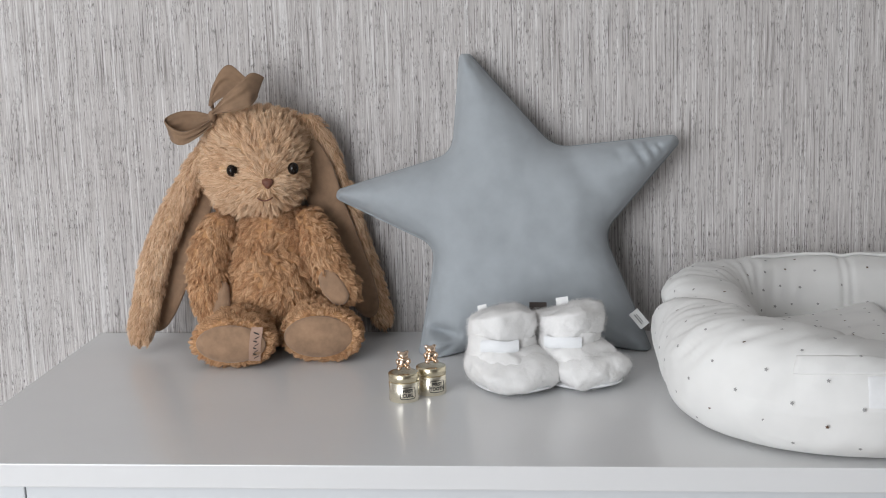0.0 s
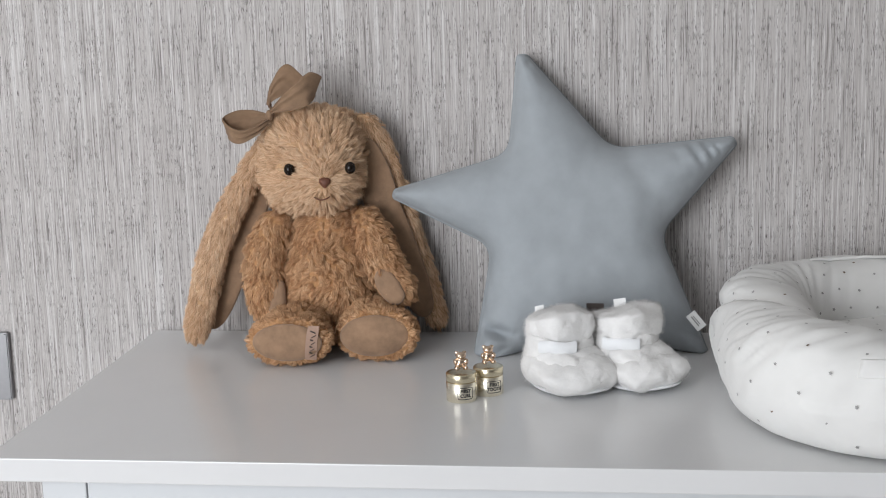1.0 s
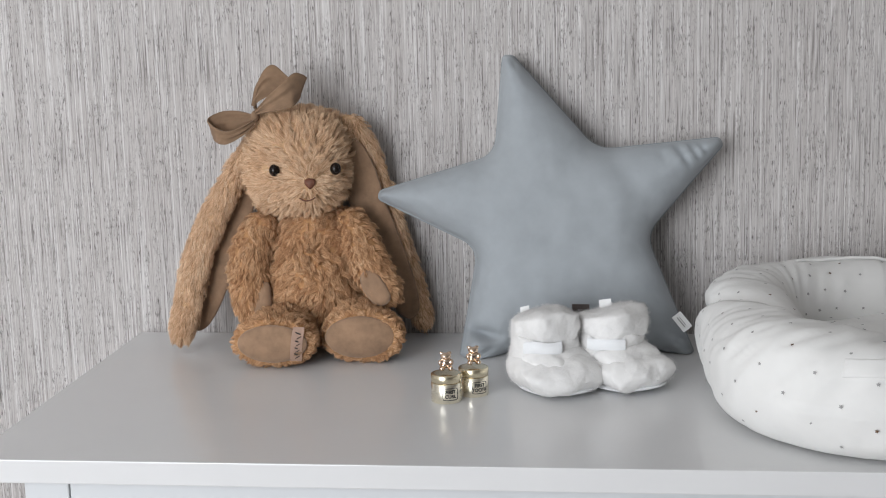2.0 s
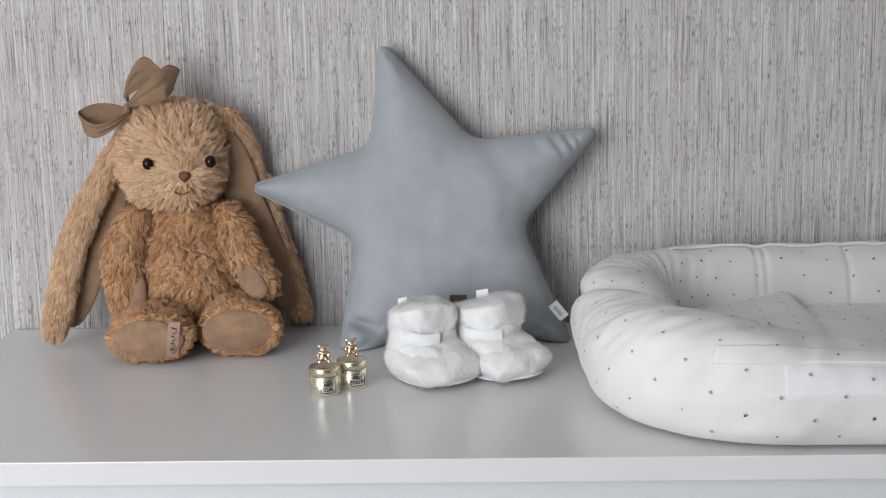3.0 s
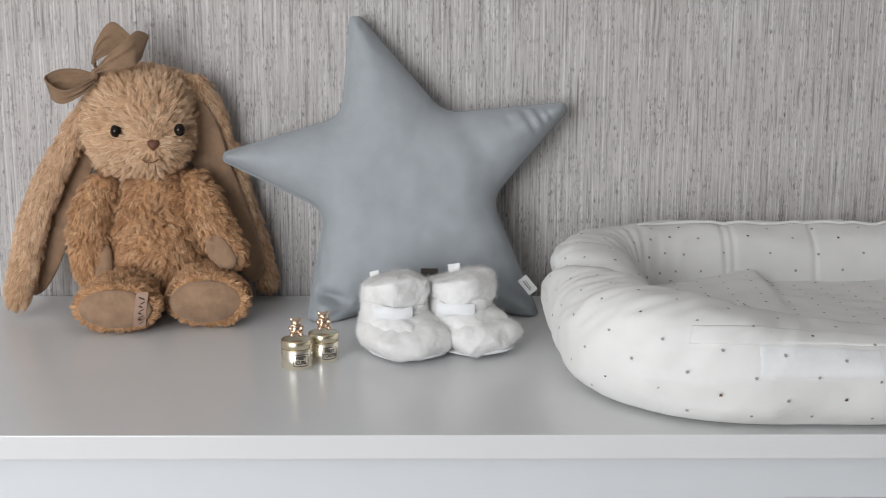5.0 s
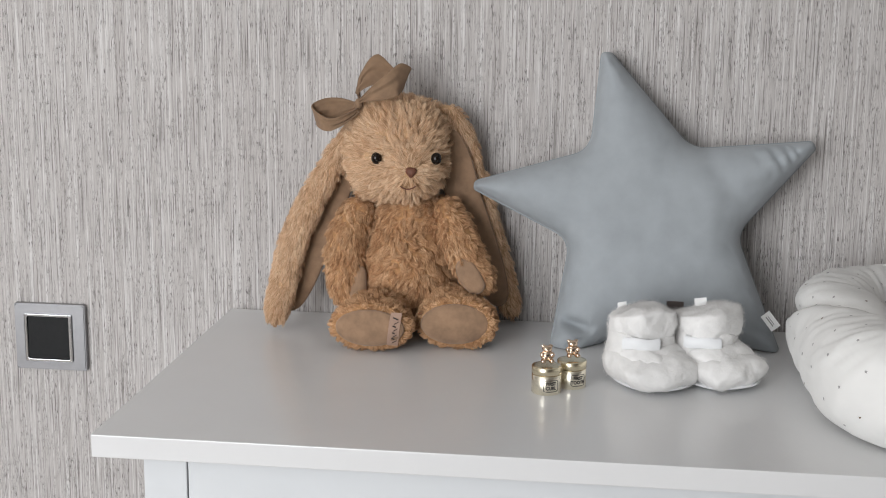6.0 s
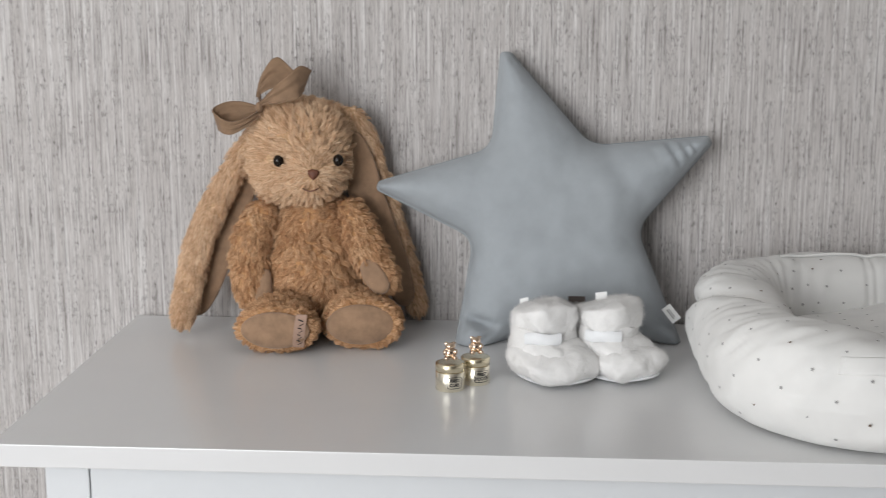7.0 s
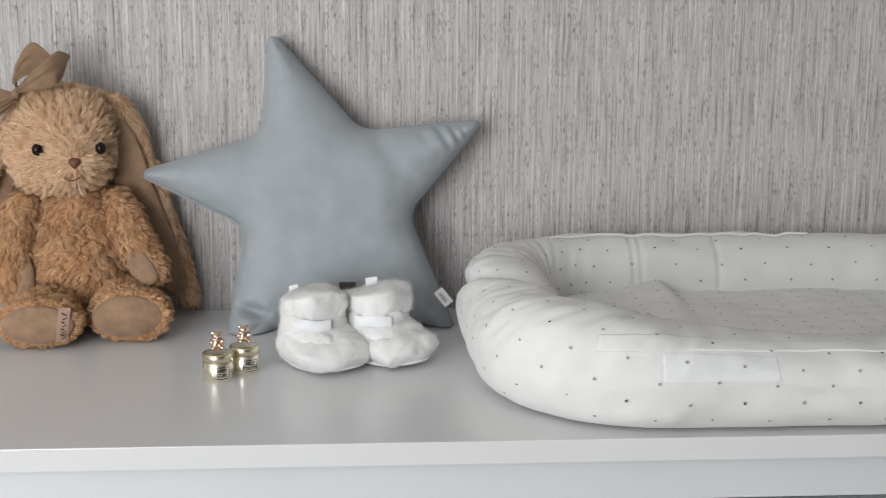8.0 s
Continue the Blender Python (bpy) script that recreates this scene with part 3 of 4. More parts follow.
link_mesh("loop", *ribbon_loop(
    [(0.1753, -0.092, 1.2166), (0.156, -0.086, 1.2205), (0.138, -0.090, 1.2205), (0.1244, -0.098, 1.2138), (0.1330, -0.110, 1.2065), (0.1475, -0.114, 1.2010), (0.1635, -0.111, 1.2045), (0.177, -0.100, 1.2125)],
    [(0.1746, -0.092, 1.2094), (0.152, -0.091, 1.198), (0.136, -0.095, 1.195), (0.130, -0.098, 1.191), (0.1405, -0.112, 1.187), (0.1494, -0.112, 1.187), (0.164, -0.110, 1.1945), (0.176, -0.100, 1.2053)]), VELVET, bow)
link_mesh("loop", *ribbon_loop(
    [(0.1785, -0.102, 1.2215), (0.194, -0.109, 1.2365), (0.212, -0.111, 1.2515), (0.2255, -0.105, 1.2620), (0.2350, -0.092, 1.2560), (0.2180, -0.088, 1.2540), (0.1975, -0.090, 1.2705), (0.1820, -0.091, 1.2560), (0.1745, -0.093, 1.2265)],
    [(0.1805, -0.100, 1.2180), (0.203, -0.110, 1.221), (0.2208, -0.110, 1.2257), (0.2245, -0.103, 1.229), (0.2260, -0.092, 1.235), (0.213, -0.088, 1.234), (0.192, -0.090, 1.236), (0.177, -0.092, 1.228), (0.1754, -0.085, 1.2201)]), VELVET, bow)
link_mesh("knot", *ball((0.1772, -0.0965, 1.2155), (0.0048, 0.0062, 0.0064), rings=14, sides=20), VELVET, bow)


# ---- star cushion ----
star = thing("star_cushion", "blue grey cotton star cushion leaning on the wall", "cushion")
LEAN_Y, LEAN = -0.085, 0.20
star_tips = [(0.449, 1.272), (0.682, 1.1755), (0.649, 0.946), (0.407, 0.943), (0.3035, 1.121)]
notches = [(0.5475, 1.1675), (0.6000, 1.0755), (0.520, 0.980), (0.4155, 1.063), (0.4345, 1.1635)]
corners = []
for i in range(5):
    tip, before, after = np.array(star_tips[i]), np.array(notches[i - 1]), np.array(notches[i])
    across = unit(after - before) * (0.0055, 0.0045, 0.0045, 0.0120, 0.0045)[i]
    corners += [(tip - across, 0.0040), (tip + across, 0.0040), (after, 0.020)]
outline = []
for i, (c, cut) in enumerate(corners):
    c = np.array(c)
    a, b = np.array(corners[i - 1][0]), np.array(corners[(i + 1) % len(corners)][0])
    p, q = c + unit(a - c) * cut, c + unit(b - c) * cut
    outline += [(1 - t) ** 2 * p + 2 * t * (1 - t) * c + t * t * q for t in np.linspace(0, 1, 9)]
outline = np.array(outline)
dense = []
for i in range(len(outline)):
    a, b = outline[i], outline[(i + 1) % len(outline)]
    k = max(1, int(np.linalg.norm(b - a) / 0.004))
    dense += [a + (b - a) * j / k for j in range(k)]
outline = np.array(dense)
centre = np.array((0.512, 1.082))
N, RINGS = len(outline), 64
ring_s = 1 - (1 - np.linspace(0, 1, RINGS)) ** 2.2
flat = centre + ring_s[:, None, None] * (outline - centre)[None]


def edge_distance(p):
    """A smooth distance to the outline, with no ridges in the middle."""
    a = np.vstack([outline + (np.roll(outline, -1, 0) - outline) * k / 6 for k in range(6)]).reshape(6, -1, 2).transpose(1, 0, 2).reshape(-1, 2)
    b = np.roll(a, -1, 0)
    mid, size = (a + b) / 2, np.linalg.norm(b - a, axis=1)
    d = np.maximum(np.hypot(p[:, 0, None] - mid[:, 0], p[:, 1, None] - mid[:, 1]), 0.0005)
    return np.sqrt(2 / (size / d**3).sum(1))


flat = flat.reshape(-1, 2)
dist = np.where(np.tile(np.arange(N), RINGS) >= 0, edge_distance(flat), 0)
dist[-N:] = 0
puff = (1 - (1 - np.clip(dist / 0.066, 0, 1)) ** 2) ** 0.52
wr = np.array([noise.noise((x * 22, z * 22, 3.0)) + 0.5 * noise.noise((x * 55, z * 55, 9.0)) for x, z in flat])
edge_pucker = 0.0024 * np.array([noise.noise((x * 130, z * 130, 1.0)) for x, z in flat]) * np.exp(-dist / 0.012) * np.clip(dist / 0.004, 0, 1)


def crease(p, q, depth, width, puffed=0.0):
    """A fold of the cloth between two places, its lower side swelling over it."""
    p, q = np.array(p), np.array(q)
    along = unit(q - p)
    run = np.clip(((flat - p) @ along) / np.linalg.norm(q - p), 0, 1)
    gap = flat - p - run[:, None] * (q - p)
    side = gap @ np.array((-along[1], along[0]))
    off = np.linalg.norm(gap, axis=1)
    fade = np.sin(np.pi * np.clip(0.12 + 0.76 * run, 0, 1))
    return fade * (-depth * np.exp(-((off / width) ** 2)) + puffed * np.exp(-(((side + 1.9 * width) / (1.6 * width)) ** 2)) * np.exp(-((off / (4 * width)) ** 2)))


folds = (crease((0.440, 0.9680), (0.409, 0.9765), 0.0200, 0.0060, -0.0040) + crease((0.412, 0.946), (0.436, 0.958), 0.0045, 0.0040, 0.0020)
         + crease((0.627, 1.178), (0.650, 1.143), 0.0042, 0.0032, 0.0022) + crease((0.6425, 1.180), (0.659, 1.152), 0.0048, 0.0030, 0.0026)
         + crease((0.652, 1.181), (0.666, 1.160), 0.0026, 0.0026, 0.0016) + crease((0.612, 1.172), (0.622, 1.150), 0.0018, 0.0040)
         + crease((0.560, 1.164), (0.600, 1.108), 0.0030, 0.0120, 0.0018) + crease((0.452, 1.266), (0.461, 1.255), 0.0016, 0.0026)
         + crease((0.622, 0.972), (0.644, 0.962), 0.0028, 0.0040, 0.0012))
folds = folds * np.clip(dist / 0.005, 0, 1)
front_h = 0.046 * puff + 0.0020 * wr * puff + edge_pucker + folds
back_h = 0.036 * puff + 0.002
normal = unit(np.array((0, -1.0, LEAN)))


def on_star(h):
    base = np.stack([flat[:, 0], LEAN_Y + LEAN * (flat[:, 1] - 0.95), flat[:, 1]], -1)
    v = base + h[:, None] * normal
    fold = np.exp(-(np.linalg.norm(flat - np.array((0.404, 0.94)), axis=1) / 0.045) ** 2)
    v[:, 1] -= 0.022 * fold
    v[:, 2] = np.maximum(v[:, 2], TOP + 0.001)
    v[:, 1] = np.minimum(v[:, 1], -0.002)
    return v


faces = grid_faces(RINGS, N)
star_v, star_f = joined((on_star(front_h), faces), (on_star(-back_h * (dist > 0)), [q[::-1] for q in faces]))
link_mesh("cover", *outward(star_v, star_f), LINEN, star, "soft blue grey cotton cover")
edge_at = len(star_v) // 2 - N
edge_loop = star_v[edge_at : edge_at + N]
edge_way = unit(np.roll(edge_loop, -1, 0) - np.roll(edge_loop, 1, 0))
edge_side = unit(np.cross(edge_way, normal))
ring_a = np.linspace(0, 2 * np.pi, 7, endpoint=False)
seam_v = edge_loop[:, None] + 0.0011 * (np.cos(ring_a)[None, :, None] * edge_side[:, None] + np.sin(ring_a)[None, :, None] * normal)
seam_f = grid_faces(N, 7) + [((N - 1) * 7 + j, (N - 1) * 7 + (j + 1) % 7, (j + 1) % 7, j) for j in range(7)]
link_mesh("seam", *outward(seam_v.reshape(-1, 3), seam_f), LINEN_SEAM, star, "stitched edge seam")


def cloth_tag(parent, at, right, up, w, h, name, rows, material=WHITE_TAPE):
    """A folded woven label with bars for its small print."""
    at, right, up = np.array(at), unit(right), unit(up)
    out = unit(np.cross(right, up))
    v, th = [], 0.0007
    for layer in (0, 1):
        for i in range(6):
            for j in range(4):
                a, b = (i / 5 - 0.5) * w, (j / 3) * h
                v.append(at + right * a + up * b + out * (0.0008 * math.sin(3 * j / 3) + layer * th))
    sheet = grid_faces(6, 4, False)
    f = sheet + [tuple(k + 24 for k in q[::-1]) for q in sheet]
    f += [(i * 4 + j, (i + 1) * 4 + j, (i + 1) * 4 + j + 24, i * 4 + j + 24) for i in range(5) for j in (0, 3)]
    f += [(k * 4 * 5 + j, k * 4 * 5 + j + 1, k * 4 * 5 + j + 25, k * 4 * 5 + j + 24) for k in (0, 1) for j in range(3)]
    tag = link_mesh(name, v, f, material, parent, "small white woven label", smooth=False)
    pieces = []
    for b0, b1, a0, a1 in rows:
        for sgn in (1.0, -1.0):
            c = [at + right * (a * w) + up * (b * h) + out * (0.0018 if sgn > 0 else -0.001) for a, b in ((a0, b0), (a1, b0), (a1, b1), (a0, b1))]
            pieces.append((np.array(c), [(0, 1, 2, 3)]))
    if pieces:
        link_mesh("print_bars", *joined(*pieces), GREY_PRINT, tag, "grey bars of small print", smooth=False)
    return tag


cloth_tag(star, (0.6327, -0.118, 0.9878), (0.62, 0.0, -0.78), (0.78, 0.05, 0.62), 0.0205, 0.0115, "fabric_label", [(0.34, 0.46, -0.34, 0.30), (0.54, 0.62, -0.30, 0.24)])

# ---- pair of baby booties ----
def fluffy(v, f, seed, big=0.0042):
    """Soft uneven swelling of a plush piece, with the small clumps of its pile."""
    shift = Vector((seed, 1, 0))
    move = [big * noise.noise_vector(Vector(p) * 30 + shift) + 0.0016 * noise.noise_vector(Vector(p) * 85 + shift) + 0.0004 * noise.noise_vector(Vector(p) * 240) for p in v]
    return v + np.array(move), f


def squared(v, centre, by=0.55):
    """Pulls a round section towards a soft square."""
    out = v.copy()
    flat_v = v[:, :2] - np.array(centre)
    a = np.arctan2(flat_v[:, 1], flat_v[:, 0])
    grow = (np.abs(np.cos(a)) ** 4 + np.abs(np.sin(a)) ** 4) ** -0.25
    out[:, :2] = np.array(centre) + flat_v * (1 + by * (grow - 1))[:, None]
    return out


def bootie(at, heading, band_at, label):
    """A squat plush bootie, its toe along heading (degrees from the front, towards the right)."""
    boot = thing("baby_bootie", label, "baby shoe", group="pair of baby booties")
    turn = Matrix.Rotation(radians(heading), 4, "Z")
    R = np.array(turn.to_3x3())
    place = lambda v: np.asarray(v, float) @ R.T + np.array(at)
    foot_v, foot_f = limb([(0, 0.048, 0.020), (0, 0.020, 0.023), (0, -0.022, 0.0195), (0, -0.052, 0.0150)], [(0.028, 0.022), (0.0390, 0.0250), (0.0430, 0.0200), (0.0330, 0.0135)], hint=(0, 0, 1), cap=0.22, sides=96, rings=70)
    foot_v[:, 2] = np.maximum(foot_v[:, 2], 0.0045)
    foot_v = fluffy(foot_v, foot_f, heading, 0.0050)[0]
    foot_v[:, 2] = np.maximum(foot_v[:, 2], 0.0026)
    instep = fluffy(*limb([(0, 0.020, 0.034), (0, -0.008, 0.0325), (0, -0.040, 0.0205)], [(0.034, 0.017), (0.0345, 0.0155), (0.0300, 0.0120)], hint=(0, 0, 1), cap=0.3, sides=80, rings=50), heading + 5)
    shaft = fluffy(*limb([(0, 0.018, 0.014), (0, 0.015, 0.036), (0, 0.013, 0.060)], [(0.0385, 0.0390), (0.0345, 0.0340), (0.0320, 0.0315)], hint=(0, 1, 0), cap=0.1, sides=96, rings=50), heading + 3)
    cuff_v, cuff_f = limb([(0, 0.014, 0.0485), (0, 0.014, 0.062), (-0.001, 0.016, 0.0785)], [(0.0325, 0.0320), (0.0340, 0.0330), (0.0310, 0.0305)], hint=(0, 1, 0), cap=0.20, sides=110, rings=60)
    cuff = fluffy(squared(cuff_v, (0, 0.014)), cuff_f, heading, 0.0055)
    lie = lambda p: np.stack([0.5 * np.sin(90 * p[:, 2] + 50 * p[:, 0]), -0.4 + 0 * p[:, 0], -0.7 + 0.6 * np.sin(120 * p[:, 0])], -1)
    surf = joined((place(foot_v), foot_f), (place(instep[0]), instep[1]), (place(shaft[0]), shaft[1]))
    furry("foot", surf, FUR_WHITE, boot, "", count=9000, length=0.0034, width=0.00009, flow=lie, rng=RNG, lift=1.5, hard=0.02, tilt=0.3, clump=0.6, tufts=900, curl=0.8)
    furry("cuff", (place(cuff[0]), cuff[1]), FUR_WHITE, boot, "turned-down plush cuff", count=6000, length=0.0036, width=0.00009, flow=lie, rng=RNG, lift=1.5, hard=0.02, tilt=0.3, clump=0.6, tufts=500, curl=0.8)
    a = np.linspace(radians(band_at - 31 - heading), radians(band_at + 31 - heading), 22)
    band = np.array([[(0.0356 * math.cos(t), 0.0135 + 0.0354 * math.sin(t), z + 0.0008 * math.sin(7 * t)) for z in (0.0415, 0.0435, 0.0515, 0.0535)] for t in a])
    band[:, 1:3] += (band[:, 1:3] - np.array((0, 0.013, 0.046))) * np.array((0.05, 0.05, 0))
    bv = band.reshape(-1, 3)
    bf = grid_faces(22, 4, False)
    inner = bv * np.array((0.94, 0.94, 1))
    link_mesh("band", *joined((place(bv), [q[::-1] for q in bf]), (place(inner), bf)), SATIN, boot, "smooth white satin band")
    sole_v, sole_f = ball((0, -0.004, 0.0046), (0.0345, 0.0470, 0.0046), rings=16, sides=40)
    sole_v[:, 2] = np.maximum(sole_v[:, 2] + 0.006 * np.clip((-sole_v[:, 1] - 0.025) / 0.04, 0, 1), 0.0006)
    link_mesh("sole", place(sole_v), sole_f, SATIN, boot, "smooth white sole")
    return boot, place


boot_a, place_a = bootie((0.5045, -0.235, TOP), 39, -91, "white plush baby bootie with satin band on the dresser")
boot_b, place_b = bootie((0.572, -0.218, TOP), 46, -99, "white plush baby bootie with satin band beside its pair")
cloth_tag(boot_a, (0.476, -0.207, 1.0190), (1, -0.1, 0.25), (-0.1, 0.2, 1), 0.0095, 0.009, "pull_tab", [])
cloth_tag(boot_b, (0.557, -0.194, 1.0220), (1, -0.1, 0.16), (-0.1, 0.2, 1), 0.0125, 0.0105, "pull_tab", [])
card = thing("card_tag", "dark brown card tag tucked between the white booties", "tag")
part("card", box(-0.009, -0.0006, 0, 0.009, 0.0006, 0.073, 0.0003), CARD, card)
card.matrix_world = pose(0.5305, -0.182, TOP + 0.0005, -6, 0, -4)


# ---- two keepsake pots ----
def turned(profile, n=64):
    """A lathe shape round z from (radius, height) pairs."""
    a = np.linspace(0, 2 * np.pi, n, endpoint=False)
    v = np.array([[(r * math.cos(t), r * math.sin(t), z) for t in a] for r, z in profile]).reshape(-1, 3)
    return outward(v, grid_faces(len(profile), n))


def lettering(text, size):
    cu = bpy.data.curves.new("lettering", "FONT")
    cu.body, cu.size, cu.align_x, cu.align_y, cu.offset = text, size, "CENTER", "CENTER", size * 0.045
    cu.space_character = 1.08
    tmp = new("lettering", cu)
    bpy.context.view_layer.update()
    me = bpy.data.meshes.new_from_object(tmp.evaluated_get(bpy.context.evaluated_depsgraph_get()))
    v = np.array([tuple(p.co) for p in me.vertices])
    f = [tuple(p.vertices) for p in me.polygons]
    bpy.data.objects.remove(tmp)
    bpy.data.curves.remove(cu)
    bpy.data.meshes.remove(me)
    return v, f


def fused(v, f, voxel):
    """One closed skin over overlapping rounded pieces."""
    me = bpy.data.meshes.new("figure")
    me.from_pydata([tuple(p) for p in v], [], f)
    tmp = new("figure", me)
    skin = tmp.modifiers.new("skin", "REMESH")
    skin.mode, skin.voxel_size = "VOXEL", voxel
    bpy.context.view_layer.update()
    out = bpy.data.meshes.new_from_object(tmp.evaluated_get(bpy.context.evaluated_depsgraph_get()))
    v = np.array([tuple(p.co) for p in out.vertices])
    f = [tuple(p.vertices) for p in out.polygons]
    bpy.data.objects.remove(tmp)
    bpy.data.meshes.remove(me)
    bpy.data.meshes.remove(out)
    return v, f


def keepsake_pot(at, words, facing, label):
    pot = thing("keepsake_pot", label, "keepsake box", group="two gold keepsake pots")
    r, h = 0.0148, 0.0195
    body = link_mesh("body", *turned([(0.0005, 0), (r - 0.0008, 0), (r, 0.0008), (r, h - 0.0004), (r - 0.0006, h), (0.0005, h)]), GOLD, pot)
    lid = link_mesh("lid", *turned([(0.0005, h + 0.0004), (r - 0.0006, h + 0.0004), (r + 0.0001, h + 0.001), (r + 0.0001, 0.0273), (r - 0.0006, 0.0280), (r * 0.7, 0.0283), (0.0005, 0.0284)]), GOLD_LID, pot, "satin gold lid")
    z = 0.0284
    pieces = [ball((0, 0, z + 0.0048), (0.0037, 0.0034, 0.0044), rings=12, sides=16), ball((0, -0.0004, z + 0.0105), (0.0034, 0.0031, 0.0031), rings=12, sides=16), ball((0, -0.003, z + 0.0100), (0.0013, 0.0011, 0.0010), rings=8, sides=12)]
    for s in (-1, 1):
        pieces += [ball((s * 0.0025, 0, z + 0.0131), (0.0014, 0.0009, 0.0013), rings=8, sides=12), ball((s * 0.0034, -0.0014, z + 0.0058), (0.0015, 0.0018, 0.0026), rings=8, sides=12),
                   ball((s * 0.0026, -0.0034, z + 0.0014), (0.0018, 0.0032, 0.0019), rings=8, sides=12), ball((s * 0.0029, -0.0062, z + 0.0019), (0.0014, 0.0009, 0.0018), rings=8, sides=12)]
    fig_v, fig_f = fused(*joined(*pieces), 0.00042)
    spin = np.array(Matrix.Rotation(radians(facing * 0.5), 3, "Z"))
    link_mesh("finial", (fig_v * np.array((1.55, 1.45, 1.22)) - np.array((0, 0, 0.0028))) @ spin.T, fig_f, ROSE_GOLD, lid, "tiny rose gold seated bear figure")
    lines = []
    for k, word in enumerate(words):
        v, f = lettering(word, 0.0051)
        lines.append((v * np.array((0.82, 0.92, 1)) + np.array((0, 0.0023 - 0.0046 * k, 0)), f))
    w2, h2, line = 0.0079, 0.0058, 0.00032
    turns = np.linspace(0, 2 * math.pi, 160, endpoint=False)
    reach = (np.abs(np.cos(turns) / w2) ** 7 + np.abs(np.sin(turns) / h2) ** 7) ** (-1 / 7)
    bv = np.vstack([np.stack([(reach + d) * np.cos(turns), (reach + d) * np.sin(turns), 0 * turns], -1) for d in (line, -line)])
    lines.append((bv, [(k, (k + 1) % 160, 160 + (k + 1) % 160, 160 + k) for k in range(160)]))
    v, f = joined(*lines)
    ang = v[:, 0] / r + radians(facing - 90)
    wrap = np.stack([(r + 0.00012) * np.cos(ang), (r + 0.00012) * np.sin(ang), 0.0098 + v[:, 1]], -1)
    link_mesh("engraving", wrap, f, BLACK_PRINT, body, "black lettering in a rounded border", smooth=False)
    pot.location = at
    return pot


keepsake_pot((0.402, -0.279, TOP), ("FIRST", "CURL"), 23, "gold first curl keepsake pot with a bear on its lid")
keepsake_pot((0.4265, -0.2555, TOP), ("FIRST", "TOOTH"), 30, "gold first tooth keepsake pot with a bear on its lid")

# ---- baby nest ----
nest = thing("baby_nest", "white muslin baby nest with small printed stars on the dresser", "baby nest")
NX0, NX1, NY0, NY1, NR = 0.699, 1.45, -0.424, -0.062, 0.112
SEGS = [("front", NX1 - NX0 - 2 * NR), ("arc", math.pi / 2 * NR), ("side", NY1 - NY0 - 2 * NR), ("arc", math.pi / 2 * NR)] * 2
LENGTH = sum(l for _, l in SEGS)


def ring_line(d):
    """Place and outward direction on the nest's rounded ring, d metres along it: clockwise from the front right."""
    d = d % LENGTH
    x, y, head = NX1 - NR, NY0, math.pi
    for kind, l in SEGS:
        step = min(d, l)
        if kind == "arc":
            cx, cy = x - NR * math.sin(-head), y + NR * -math.cos(head)
            turn_by = -step / NR
            nx = cx + (x - cx) * math.cos(turn_by) - (y - cy) * math.sin(turn_by)
            ny = cy + (x - cx) * math.sin(turn_by) + (y - cy) * math.cos(turn_by)
            x, y, head = nx, ny, head + turn_by
        else:
            x, y = x + step * math.cos(head), y + step * math.sin(head)
        d -= step
        if d <= 1e-9:
            break
    return np.array((x, y)), np.array((-math.sin(head), math.cos(head))), np.array((math.cos(head), math.sin(head)))


D_CORNER = SEGS[0][1] + SEGS[1][1] / 2
D_BACK = D_CORNER + SEGS[1][1] / 2 + SEGS[2][1]


def blend(x, a, b):
    t = min(1, max(0, (x - a) / (b - a)))
    return t * t * (3 - 2 * t)


def d_front(x):
    return NX1 - NR - x


def d_back(x):
    return D_BACK + SEGS[3][1] + (x - NX0 - NR)


